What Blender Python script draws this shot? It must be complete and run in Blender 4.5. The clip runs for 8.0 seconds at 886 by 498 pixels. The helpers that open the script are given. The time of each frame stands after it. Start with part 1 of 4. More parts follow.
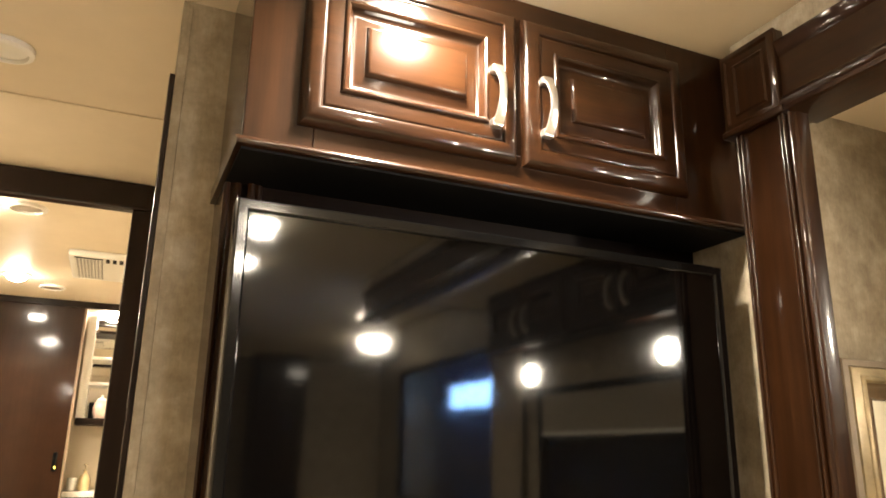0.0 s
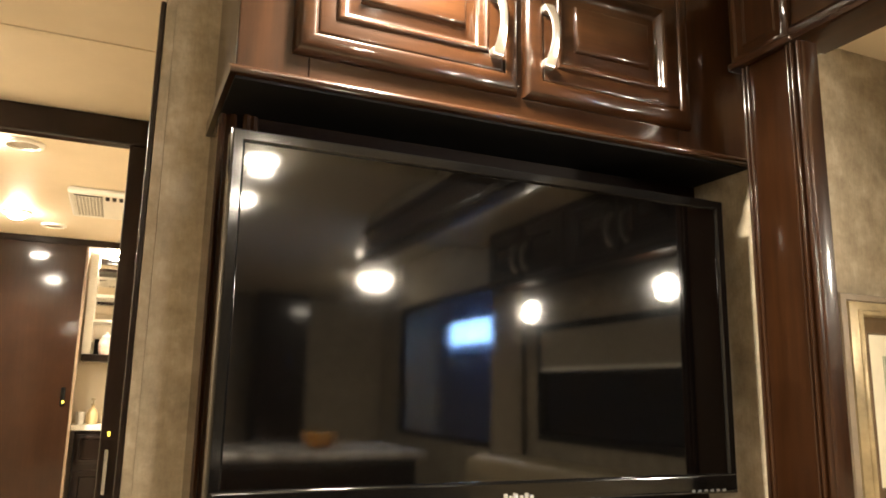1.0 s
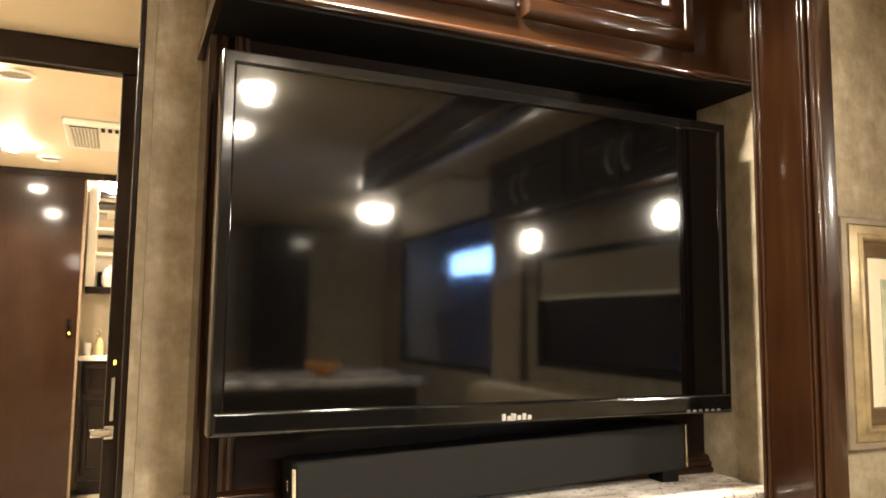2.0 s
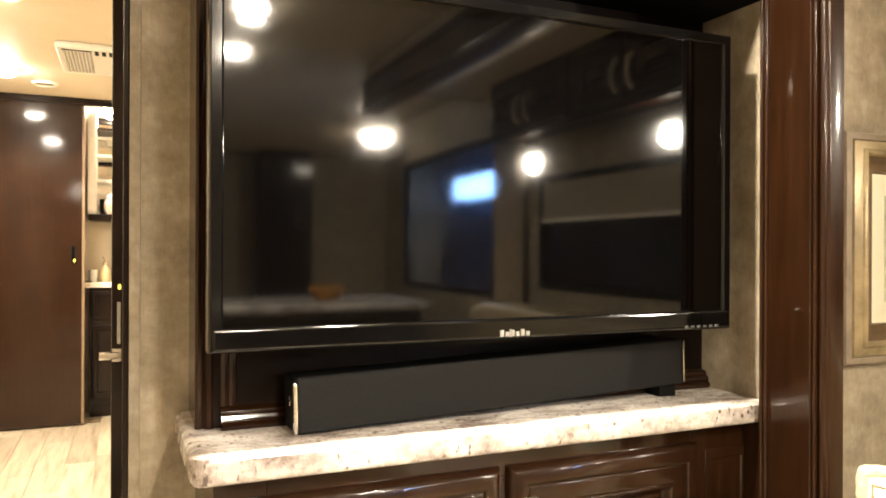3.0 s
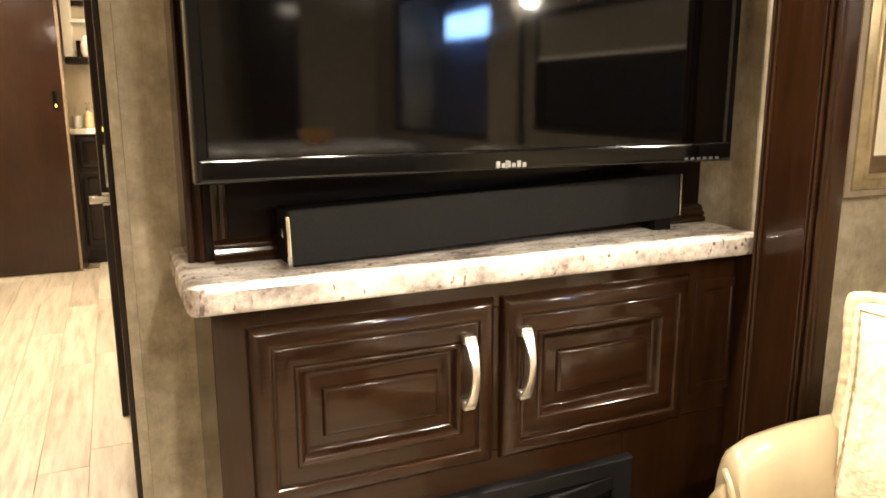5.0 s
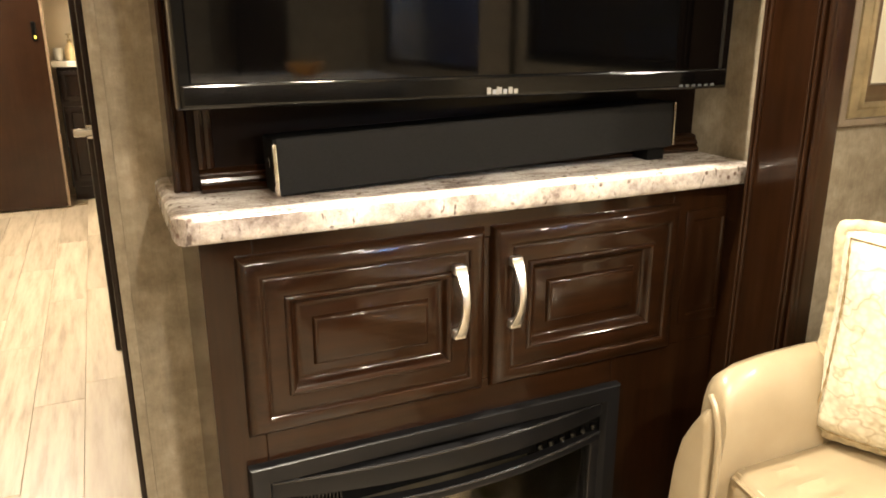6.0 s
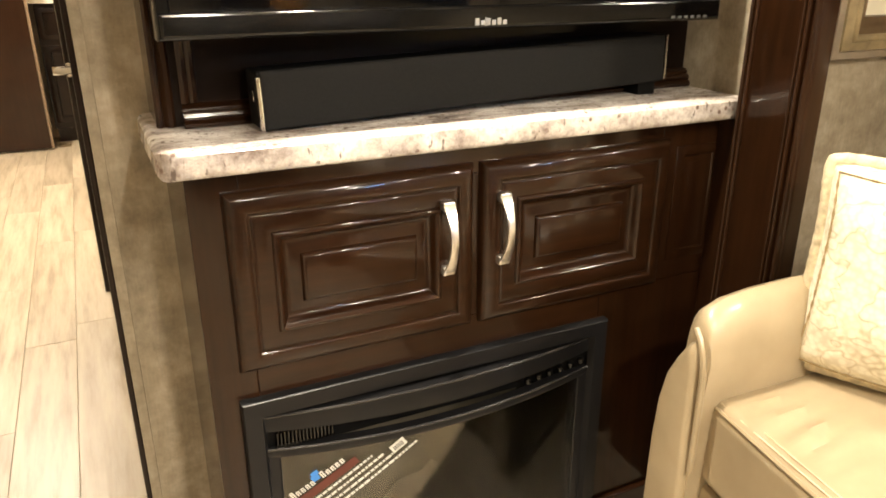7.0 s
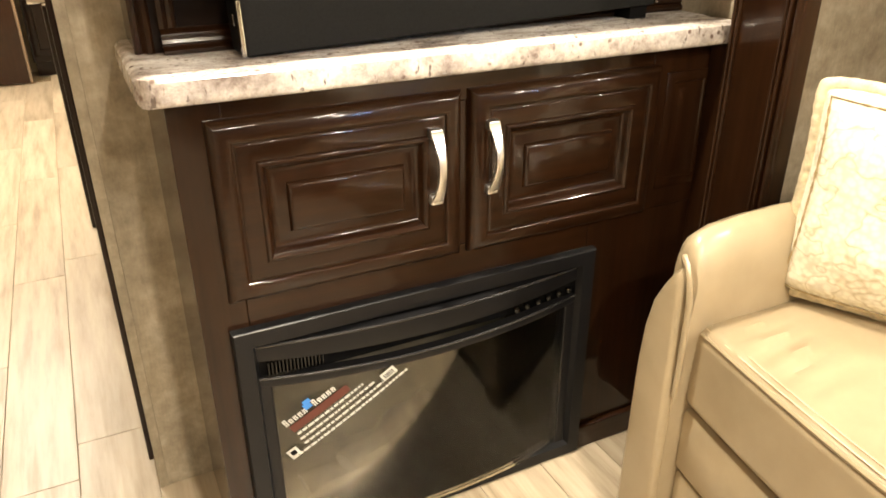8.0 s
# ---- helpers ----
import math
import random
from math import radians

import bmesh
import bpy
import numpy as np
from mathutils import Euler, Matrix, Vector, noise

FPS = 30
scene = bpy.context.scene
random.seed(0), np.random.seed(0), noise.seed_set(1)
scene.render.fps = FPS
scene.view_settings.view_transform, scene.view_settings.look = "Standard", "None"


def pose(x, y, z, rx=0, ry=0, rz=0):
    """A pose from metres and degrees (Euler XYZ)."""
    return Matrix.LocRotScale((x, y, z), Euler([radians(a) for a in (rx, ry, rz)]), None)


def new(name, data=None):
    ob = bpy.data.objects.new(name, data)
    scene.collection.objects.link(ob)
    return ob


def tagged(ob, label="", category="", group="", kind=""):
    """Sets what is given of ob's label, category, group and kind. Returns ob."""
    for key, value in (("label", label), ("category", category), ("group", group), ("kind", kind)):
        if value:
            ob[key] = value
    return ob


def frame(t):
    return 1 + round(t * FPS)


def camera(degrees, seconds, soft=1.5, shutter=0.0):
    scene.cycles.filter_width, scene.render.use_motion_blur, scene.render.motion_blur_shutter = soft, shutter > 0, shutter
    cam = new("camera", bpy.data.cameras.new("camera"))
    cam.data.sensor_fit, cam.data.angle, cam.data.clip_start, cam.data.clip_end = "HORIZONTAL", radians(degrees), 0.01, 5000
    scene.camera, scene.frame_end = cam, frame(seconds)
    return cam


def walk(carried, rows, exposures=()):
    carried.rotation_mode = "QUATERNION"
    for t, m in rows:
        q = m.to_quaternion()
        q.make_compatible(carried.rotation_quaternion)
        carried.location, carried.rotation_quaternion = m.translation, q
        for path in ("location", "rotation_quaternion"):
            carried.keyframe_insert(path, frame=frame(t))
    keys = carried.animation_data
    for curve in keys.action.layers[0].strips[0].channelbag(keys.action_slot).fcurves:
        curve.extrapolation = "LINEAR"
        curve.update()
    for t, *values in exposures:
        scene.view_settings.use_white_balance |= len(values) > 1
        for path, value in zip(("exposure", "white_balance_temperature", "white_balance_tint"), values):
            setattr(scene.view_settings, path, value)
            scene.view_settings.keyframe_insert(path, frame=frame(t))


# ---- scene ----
# Axes: x along the television wall, y into it, z up; the lower cabinet's face lies in y = 0.
cam = camera(61.93, 8.0, soft=1.8)
# seconds, place, yaw, pitch, roll
PATH = [
    (0.0, -0.600, -1.103, 1.242, -23.64, 15.59, -0.96),
    (0.5, -0.594, -1.100, 1.237, -23.55, 13.29, -0.93),
    (1.0, -0.591, -1.096, 1.232, -23.59, 10.95, -1.01),
    (1.5, -0.589, -1.092, 1.227, -23.69, 8.40, -0.86),
    (3.0, -0.570, -1.084, 1.206, -23.33, 0.05, -0.22),
    (3.5, -0.569, -1.076, 1.198, -23.49, -2.77, -0.13),
    (4.0, -0.568, -1.069, 1.190, -23.65, -5.44, 0.02),
    (4.5, -0.564, -1.062, 1.183, -23.66, -8.63, 0.07),
    (6.0, -0.555, -1.050, 1.161, -24.55, -16.50, 0.11),
    (6.5, -0.553, -1.050, 1.155, -24.71, -18.57, 0.09),
    (7.0, -0.552, -1.050, 1.149, -25.35, -20.93, 0.13),
    (7.5, -0.550, -1.050, 1.143, -25.95, -23.60, 0.14),
    (8.0, -0.549, -1.050, 1.136, -26.18, -25.86, 0.25),
]
walk(cam, [(t, pose(x, y, z, 90 + pitch, 0, yaw) @ pose(0, 0, 0, 0, 0, -roll)) for t, x, y, z, yaw, pitch, roll in PATH],
     ((0.0, -0.19), (0.5, -0.14), (1.5, 0.06), (3.0, 0.10), (3.5, 0.10), (4.5, -0.06), (6.0, -0.34), (6.5, -0.35), (7.0, -0.34), (8.0, -0.30)))

# ---- world and exposure ----
scene.view_settings.exposure = -0.15
world = bpy.data.worlds.new("world")
scene.world = world
world.use_nodes = True
world.node_tree.nodes["Background"].inputs["Color"].default_value = (0.02, 0.03, 0.06, 1)
world.node_tree.nodes["Background"].inputs["Strength"].default_value = 0.3

WARM = (1.0, 0.89, 0.71)
CEIL, HALL_CEIL = 2.1055, 2.225


def lamp_light(name, place, watts, size, colour=WARM, spread=150):
    data = bpy.data.lights.new(name, "AREA")
    data.shape, data.size, data.energy, data.color, data.spread = "DISK", size, watts, colour, radians(spread)
    ob = new(name, data)
    ob.location = place
    return tagged(ob, "warm light of a recessed ceiling lamp", "lamp light", kind="structure")


# ---- materials ----
def base_material(name):
    m = bpy.data.materials.new(name)
    m.use_nodes = True
    return m, m.node_tree, m.node_tree.nodes["Principled BSDF"]


def node(tree, kind, **inputs):
    n = tree.nodes.new(kind)
    for k, val in inputs.items():
        n.inputs[k.replace("_", " ")].default_value = val
    return n


def ramp(tree, fac, stops):
    r = tree.nodes.new("ShaderNodeValToRGB")
    while len(r.color_ramp.elements) < len(stops):
        r.color_ramp.elements.new(0.5)
    for e, (p, c) in zip(r.color_ramp.elements, stops):
        e.position, e.color = p, (*c, 1)
    tree.links.new(fac, r.inputs["Fac"])
    return r.outputs["Color"]


def coords(tree, scale=(1, 1, 1)):
    tc, mp = tree.nodes.new("ShaderNodeTexCoord"), tree.nodes.new("ShaderNodeMapping")
    mp.inputs["Scale"].default_value = scale
    tree.links.new(tc.outputs["Object"], mp.inputs["Vector"])
    return mp.outputs["Vector"]


def noise_of(tree, vector, scale, detail=6.0, rough=0.6):
    n = node(tree, "ShaderNodeTexNoise", Scale=scale, Detail=detail, Roughness=rough)
    tree.links.new(vector, n.inputs["Vector"])
    return n.outputs["Fac"]


def mixed(tree, a, b, fac, blend="MIX"):
    m = tree.nodes.new("ShaderNodeMix")
    m.data_type, m.blend_type = "RGBA", blend
    if isinstance(fac, (int, float)):
        m.inputs[0].default_value = fac
    else:
        tree.links.new(fac, m.inputs[0])
    for sock, val in ((m.inputs[6], a), (m.inputs[7], b)):
        if isinstance(val, tuple):
            sock.default_value = (*val, 1)
        else:
            tree.links.new(val, sock)
    return m.outputs[2]


def bump(tree, bsdf, height, strength, distance=0.002):
    b = node(tree, "ShaderNodeBump", Strength=strength, Distance=distance)
    tree.links.new(height, b.inputs["Height"])
    tree.links.new(b.outputs["Normal"], bsdf.inputs["Normal"])


def plain(name, colour, rough, metal=0.0, vary=0.12, scale=30.0, bumped=0.0, coat=0.0, spec=0.4):
    m, tree, b = base_material(name)
    vec = coords(tree)
    f = noise_of(tree, vec, scale)
    lo, hi = tuple(c * (1 - vary) for c in colour), tuple(min(1, c * (1 + vary)) for c in colour)
    tree.links.new(ramp(tree, f, [(0.3, lo), (0.7, hi)]), b.inputs["Base Color"])
    b.inputs["Roughness"].default_value, b.inputs["Metallic"].default_value = rough, metal
    b.inputs["Coat Weight"].default_value = coat
    b.inputs["Coat Roughness"].default_value = 0.06
    b.inputs["Specular IOR Level"].default_value = spec
    if bumped:
        bump(tree, b, noise_of(tree, vec, scale * 4), bumped)
    return m


def wood(name, dark, light, axis, rough=0.34, coat=0.9):
    """Stained, lacquered cherry; the grain runs along the axis."""
    m, tree, b = base_material(name)
    s = [30.0, 30.0, 30.0]
    s["xyz".index(axis)] = 1.6
    vec = coords(tree, s)
    grain = noise_of(tree, vec, 2.2, 8, 0.65)
    cloud = noise_of(tree, coords(tree), 5.0, 3)
    c1 = ramp(tree, grain, [(0.25, dark), (0.75, light)])
    c2 = ramp(tree, cloud, [(0.3, (0.70, 0.69, 0.68)), (0.72, (1.24, 1.22, 1.20))])
    tree.links.new(mixed(tree, c1, c2, 0.7, "MULTIPLY"), b.inputs["Base Color"])
    b.inputs["Roughness"].default_value = rough
    b.inputs["Specular IOR Level"].default_value = 0.07
    b.inputs["Coat Weight"].default_value, b.inputs["Coat Roughness"].default_value, b.inputs["Coat IOR"].default_value = coat, 0.085, 1.385
    bump(tree, b, grain, 0.015, 0.001)
    # the lacquer lies a little uneven over the grain
    wave = node(tree, "ShaderNodeBump", Strength=0.10, Distance=0.001)
    tree.links.new(noise_of(tree, coords(tree), 26.0, 2, 0.5), wave.inputs["Height"])
    tree.links.new(wave.outputs["Normal"], b.inputs["Coat Normal"])
    return m


DARK, LIGHT = (0.0092, 0.0034, 0.0012), (0.0250, 0.0096, 0.0035)
WOOD_X = wood("cherry_wood_x", DARK, LIGHT, "x")
WOOD_Y = wood("cherry_wood_y", DARK, LIGHT, "y")
WOOD_Z = wood("cherry_wood_z", DARK, LIGHT, "z")
ESPRESSO = wood("espresso_wood", (0.0085, 0.0045, 0.0030), (0.0125, 0.0062, 0.0040), "z", 0.32, 0.6)
# near-black copy of the dark wood, with the television recess's shade in its colour
SHADED_BOARD = wood("shaded_board_wood", (0.0050, 0.0027, 0.0017), (0.0080, 0.0040, 0.0025), "x", 0.4, 0.35)
CHESTNUT = wood("dark_chestnut_wood", (0.0160, 0.0062, 0.0026), (0.0225, 0.0088, 0.0036), "z")


def wallpaper_material():
    m, tree, b = base_material("taupe_wallpaper")
    v1 = coords(tree, (1, 1, 1))
    v2 = coords(tree, (60, 60, 9))
    mottle = noise_of(tree, v1, 16.0, 8, 0.7)
    weave = noise_of(tree, v2, 4.0, 4)
    big = noise_of(tree, v1, 3.0, 3)
    c = ramp(tree, mottle, [(0.30, (0.197, 0.162, 0.114)), (0.50, (0.300, 0.253, 0.185)), (0.70, (0.425, 0.368, 0.284))])
    c = mixed(tree, c, ramp(tree, weave, [(0.3, (0.86, 0.86, 0.86)), (0.7, (1.1, 1.1, 1.1))]), 0.7, "MULTIPLY")
    c = mixed(tree, c, ramp(tree, big, [(0.35, (0.9, 0.9, 0.88)), (0.65, (1.08, 1.07, 1.05))]), 0.7, "MULTIPLY")
    tree.links.new(c, b.inputs["Base Color"])
    b.inputs["Roughness"].default_value = 0.5
    b.inputs["Specular IOR Level"].default_value = 0.3
    bump(tree, b, weave, 0.15, 0.001)
    return m


WALLPAPER = wallpaper_material()


def granite_material():
    m, tree, b = base_material("speckled_granite")
    vec = coords(tree)
    vein = noise_of(tree, coords(tree, (1.0, 2.2, 1.0)), 9.0, 8, 0.7)
    c = ramp(tree, vein, [(0.35, (0.20, 0.160, 0.142)), (0.48, (0.50, 0.455, 0.42)), (0.60, (0.76, 0.73, 0.695))])
    fine = noise_of(tree, vec, 120.0, 5, 0.7)
    c = mixed(tree, c, ramp(tree, fine, [(0.35, (0.62, 0.56, 0.52)), (0.55, (1.05, 1.04, 1.02))]), 0.6, "MULTIPLY")
    vor = node(tree, "ShaderNodeTexVoronoi", Scale=48.0)
    tree.links.new(vec, vor.inputs["Vector"])
    spots = ramp(tree, vor.outputs["Distance"], [(0.14, (1, 1, 1)), (0.24, (0, 0, 0))])
    keep = ramp(tree, noise_of(tree, vec, 26.0), [(0.44, (0, 0, 0)), (0.52, (1, 1, 1))])
    c = mixed(tree, c, (0.17, 0.12, 0.10), mixed(tree, spots, keep, 1.0, "MULTIPLY"))
    streak = noise_of(tree, coords(tree, (1.0, 1.0, 0.35)), 110.0, 3, 0.6)
    c = mixed(tree, c, (0.10, 0.075, 0.065), ramp(tree, streak, [(0.62, (0, 0, 0)), (0.68, (0.85, 0.85, 0.85))]))
    tree.links.new(c, b.inputs["Base Color"])
    b.inputs["Roughness"].default_value = 0.16
    return m


GRANITE = granite_material()


def leather_material():
    m, tree, b = base_material("beige_leather")
    vec = coords(tree)
    cloud = noise_of(tree, vec, 7.0, 4)
    tree.links.new(ramp(tree, cloud, [(0.3, (0.295, 0.232, 0.145)), (0.7, (0.370, 0.298, 0.192))]), b.inputs["Base Color"])
    b.inputs["Roughness"].default_value = 0.31
    b.inputs["Coat Weight"].default_value, b.inputs["Coat Roughness"].default_value = 0.15, 0.3
    vor = node(tree, "ShaderNodeTexVoronoi", Scale=420.0)
    tree.links.new(vec, vor.inputs["Vector"])
    bump(tree, b, vor.outputs["Distance"], 0.10, 0.0006)
    return m


LEATHER = leather_material()


def pillow_material():
    m, tree, b = base_material("cream_brocade")
    vec = coords(tree)
    swirl = noise_of(tree, coords(tree, (1, 1, 1.6)), 14.0, 2)
    c = ramp(tree, swirl, [(0.47, (0.80, 0.75, 0.60)), (0.50, (0.60, 0.52, 0.35)), (0.53, (0.82, 0.77, 0.63))])
    tree.links.new(c, b.inputs["Base Color"])
    b.inputs["Roughness"].default_value = 0.75
    b.inputs["Sheen Weight"].default_value = 0.3
    vor = node(tree, "ShaderNodeTexVoronoi", Scale=95.0)
    tree.links.new(vec, vor.inputs["Vector"])
    cells = ramp(tree, vor.outputs["Distance"], [(0.35, (1.0, 1.0, 1.0)), (0.75, (0.78, 0.75, 0.68))])
    tree.links.new(mixed(tree, c, cells, 0.8, "MULTIPLY"), b.inputs["Base Color"])
    bump(tree, b, vor.outputs["Distance"], 0.35, 0.002)
    return m


PILLOW = pillow_material()


def plank_material():
    m, tree, b = base_material("bleached_plank")
    vec = coords(tree, (14, 1.2, 14))
    info = tree.nodes.new("ShaderNodeObjectInfo")
    add = tree.nodes.new("ShaderNodeVectorMath")
    add.operation = "ADD"
    mul = tree.nodes.new("ShaderNodeMath")
    mul.operation, mul.inputs[1].default_value = "MULTIPLY", 40.0
    tree.links.new(info.outputs["Random"], mul.inputs[0])
    tree.links.new(vec, add.inputs[0])
    tree.links.new(mul.outputs[0], add.inputs[1])
    grain = noise_of(tree, add.outputs[0], 2.4, 8, 0.62)
    c = ramp(tree, grain, [(0.32, (0.33, 0.265, 0.185)), (0.50, (0.50, 0.42, 0.315)), (0.72, (0.62, 0.545, 0.43))])
    tone = ramp(tree, info.outputs["Random"], [(0.0, (0.64, 0.615, 0.58)), (1.0, (0.88, 0.865, 0.83))])
    tree.links.new(mixed(tree, c, tone, 1.0, "MULTIPLY"), b.inputs["Base Color"])
    b.inputs["Roughness"].default_value = 0.34
    bump(tree, b, grain, 0.12, 0.001)
    return m


PLANK = plank_material()
GROUT = plain("floor_joint", (0.46, 0.385, 0.28), 0.8)
CREAM = plain("cream_ceiling", (0.68, 0.585, 0.44), 0.55, vary=0.03, scale=8, bumped=0.05)
WHITE = plain("white_plastic", (0.78, 0.76, 0.70), 0.4, vary=0.03)
NICKEL = plain("brushed_nickel", (0.80, 0.785, 0.75), 0.30, 1.0, vary=0.06, scale=60)
CHROME = plain("chrome", (0.75, 0.74, 0.72), 0.12, 1.0, vary=0.04)
BLACK_GLOSS = plain("black_gloss_plastic", (0.0018, 0.0017, 0.0017), 0.10, vary=0.1, spec=0.35)
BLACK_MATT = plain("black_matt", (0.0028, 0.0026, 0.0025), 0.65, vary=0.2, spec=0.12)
STEEL_DARK = plain("charcoal_enamel", (0.0070, 0.0068, 0.0074), 0.36, vary=0.12, scale=14, bumped=0.02, spec=0.24)
CLOTH_DARK = plain("speaker_cloth", (0.0095, 0.0091, 0.0087), 0.8, vary=0.22, scale=260, bumped=0.2, spec=0.15)
GOLD = plain("gilt_wood", (0.33, 0.26, 0.15), 0.36, 0.3, vary=0.3, scale=20, bumped=0.1)
BRONZE = plain("bronzed_wood", (0.13, 0.085, 0.045), 0.4, 0.2, vary=0.3, scale=18)
PAPER = plain("picture_mat", (0.70, 0.66, 0.52), 0.7, vary=0.08, scale=10)
STITCH = plain("pale_thread", (0.62, 0.52, 0.36), 0.7)
CURTAIN = plain("taupe_curtain", (0.44, 0.37, 0.28), 0.8, vary=0.15, scale=12)


def screen_material():
    m, tree, b = base_material("dark_screen")
    b.inputs["Base Color"].default_value = (0.0010, 0.0009, 0.0009, 1)
    f = noise_of(tree, coords(tree), 6.0, 3)
    r = tree.nodes.new("ShaderNodeMapRange")
    r.inputs["To Min"].default_value, r.inputs["To Max"].default_value = 0.040, 0.060
    tree.links.new(f, r.inputs["Value"])
    tree.links.new(r.outputs[0], b.inputs["Roughness"])
    b.inputs["IOR"].default_value = 1.52
    return m


SCREEN = screen_material()


def glass_material(name, tint=(1, 1, 1)):
    m, tree, b = base_material(name)
    b.inputs["Base Color"].default_value = (*tint, 1)
    b.inputs["Roughness"].default_value, b.inputs["Transmission Weight"].default_value, b.inputs["IOR"].default_value = 0.0, 1.0, 1.40
    return m




def thin_glass(name, tint, gloss_ior):
    """A thin tinted pane: light goes straight through, with a mirror sheen on top."""
    m, tree, b = base_material(name)
    clear, gloss = tree.nodes.new("ShaderNodeBsdfTransparent"), tree.nodes.new("ShaderNodeBsdfGlossy")
    mix = tree.nodes.new("ShaderNodeMixShader")
    fres = node(tree, "ShaderNodeFresnel", IOR=gloss_ior)
    clear.inputs["Color"].default_value = (*tint, 1)
    gloss.inputs["Roughness"].default_value = 0.04
    tree.links.new(fres.outputs[0], mix.inputs[0])
    tree.links.new(clear.outputs[0], mix.inputs[1])
    tree.links.new(gloss.outputs[0], mix.inputs[2])
    tree.links.new(mix.outputs[0], tree.nodes["Material Output"].inputs["Surface"])
    tree.nodes.remove(b)
    return m


GLASS = thin_glass("smoky_glass", (0.80, 0.78, 0.72), 1.45)


def glow(name, colour, strength):
    m, tree, b = base_material(name)
    b.inputs["Base Color"].default_value = (*colour, 1)
    b.inputs["Emission Color"].default_value = (*colour, 1)
    b.inputs["Emission Strength"].default_value = strength
    return m


LAMP_GLOW = glow("lamp_lens", (1.0, 0.88, 0.70), 380.0)
BLUE_GLOW = glow("evening_light", (0.27, 0.52, 1.0), 80.0)
LED = glow("small_led", (1.0, 0.8, 0.1), 3.0)


# ---- mesh helpers ----
def thing(name, base, label, category, group="", kind=""):
    ob = new(name)
    ob.empty_display_size = 0.05
    ob.location = base
    return tagged(ob, label, category, group, kind)


def base_of(ob):
    p = Vector((0, 0, 0))
    while ob is not None:
        p = p + ob.location
        ob = ob.parent
    return p


def finish(bm, smooth):
    bmesh.ops.recalc_face_normals(bm, faces=bm.faces)
    if smooth:
        for f in bm.faces:
            f.smooth = True
        for e in bm.edges:
            if len(e.link_faces) == 2 and e.calc_face_angle(0) > radians(38):
                e.smooth = False


def part(name, bm, material, parent=None, label="", smooth=True):
    """One mesh object from a bmesh in world coordinates, under a thing or part."""
    if parent is not None:
        bmesh.ops.translate(bm, verts=bm.verts, vec=-base_of(parent))
    finish(bm, smooth)
    me = bpy.data.meshes.new(name)
    bm.to_mesh(me)
    bm.free()
    me.materials.append(material)
    ob = new(name, me)
    ob.parent = parent
    return tagged(ob, label)


def single(name, bm, material, label, category, kind="", group="", smooth=True):
    """A thing that is one mesh, with its origin at its base."""
    xs = [v.co for v in bm.verts]
    lo = Vector([min(c[k] for c in xs) for k in range(3)])
    hi = Vector([max(c[k] for c in xs) for k in range(3)])
    base = Vector(((lo.x + hi.x) / 2, (lo.y + hi.y) / 2, lo.z))
    bmesh.ops.translate(bm, verts=bm.verts, vec=-base)
    ob = part(name, bm, material, None, "", smooth)
    ob.location = base
    return tagged(ob, label, category, group, kind)


def box(x0, x1, y0, y1, z0, z1, bevel=0.0, seg=2, bm=None):
    own = bmesh.new()
    vs = [own.verts.new((x, y, z)) for x in (x0, x1) for y in (y0, y1) for z in (z0, z1)]
    for q in ((0, 1, 3, 2), (4, 6, 7, 5), (0, 4, 5, 1), (2, 3, 7, 6), (0, 2, 6, 4), (1, 5, 7, 3)):
        own.faces.new([vs[k] for k in q])
    if bevel:
        bmesh.ops.bevel(own, geom=own.edges[:], offset=bevel, segments=seg, affect="EDGES", profile=0.5)
        broad = set(sorted(own.faces, key=lambda f: -f.calc_area())[:6])
        for e in own.edges:
            if any(f in broad for f in e.link_faces):
                e.smooth = False
    if bm is None:
        return own
    return merge(bm, own)


def merge(bm, other):
    me = bpy.data.meshes.new("joined")
    other.to_mesh(me)
    other.free()
    bm.from_mesh(me)
    bpy.data.meshes.remove(me)
    return bm


def rings(loops, cap_first=True, cap_last=True, bm=None):
    """A skin over closed loops with equal counts of points."""
    bm = bm or bmesh.new()
    made = [[bm.verts.new(p) for p in loop] for loop in loops]
    n = len(made[0])
    for a, b in zip(made, made[1:]):
        for k in range(n):
            bm.faces.new((a[k], a[(k + 1) % n], b[(k + 1) % n], b[k]))
    if cap_first:
        bm.faces.new(made[0][::-1])
    if cap_last:
        bm.faces.new(made[-1])
    return bm


def tube(path, radius, seg=8):
    """A round bar along points."""
    pts = [Vector(p) for p in path]
    loops = []
    side = None
    for k, p in enumerate(pts):
        d = (pts[min(k + 1, len(pts) - 1)] - pts[max(k - 1, 0)]).normalized()
        if side is None:
            side = d.orthogonal().normalized()
        side = (side - d * side.dot(d)).normalized()
        up = d.cross(side)
        r = radius(k / (len(pts) - 1)) if callable(radius) else radius
        loops.append([p + r * (math.cos(2 * math.pi * j / seg) * side + math.sin(2 * math.pi * j / seg) * up) for j in range(seg)])
    return rings(loops)


def disc(x, y, z, profile, seg=32):
    """A turned body about the vertical, from (radius, height) pairs."""
    return rings([[(x + r * math.cos(2 * math.pi * k / seg), y + r * math.sin(2 * math.pi * k / seg), z + h) for k in range(seg)] for r, h in profile])


def extrude_section(section, axis, a, b):
    """A prism: section points are the two other coordinates in order, closed."""
    def at(p, s):
        q = list(p)
        q.insert("xyz".index(axis), s)
        return tuple(q)
    return rings([[at(p, a) for p in section], [at(p, b) for p in section]])


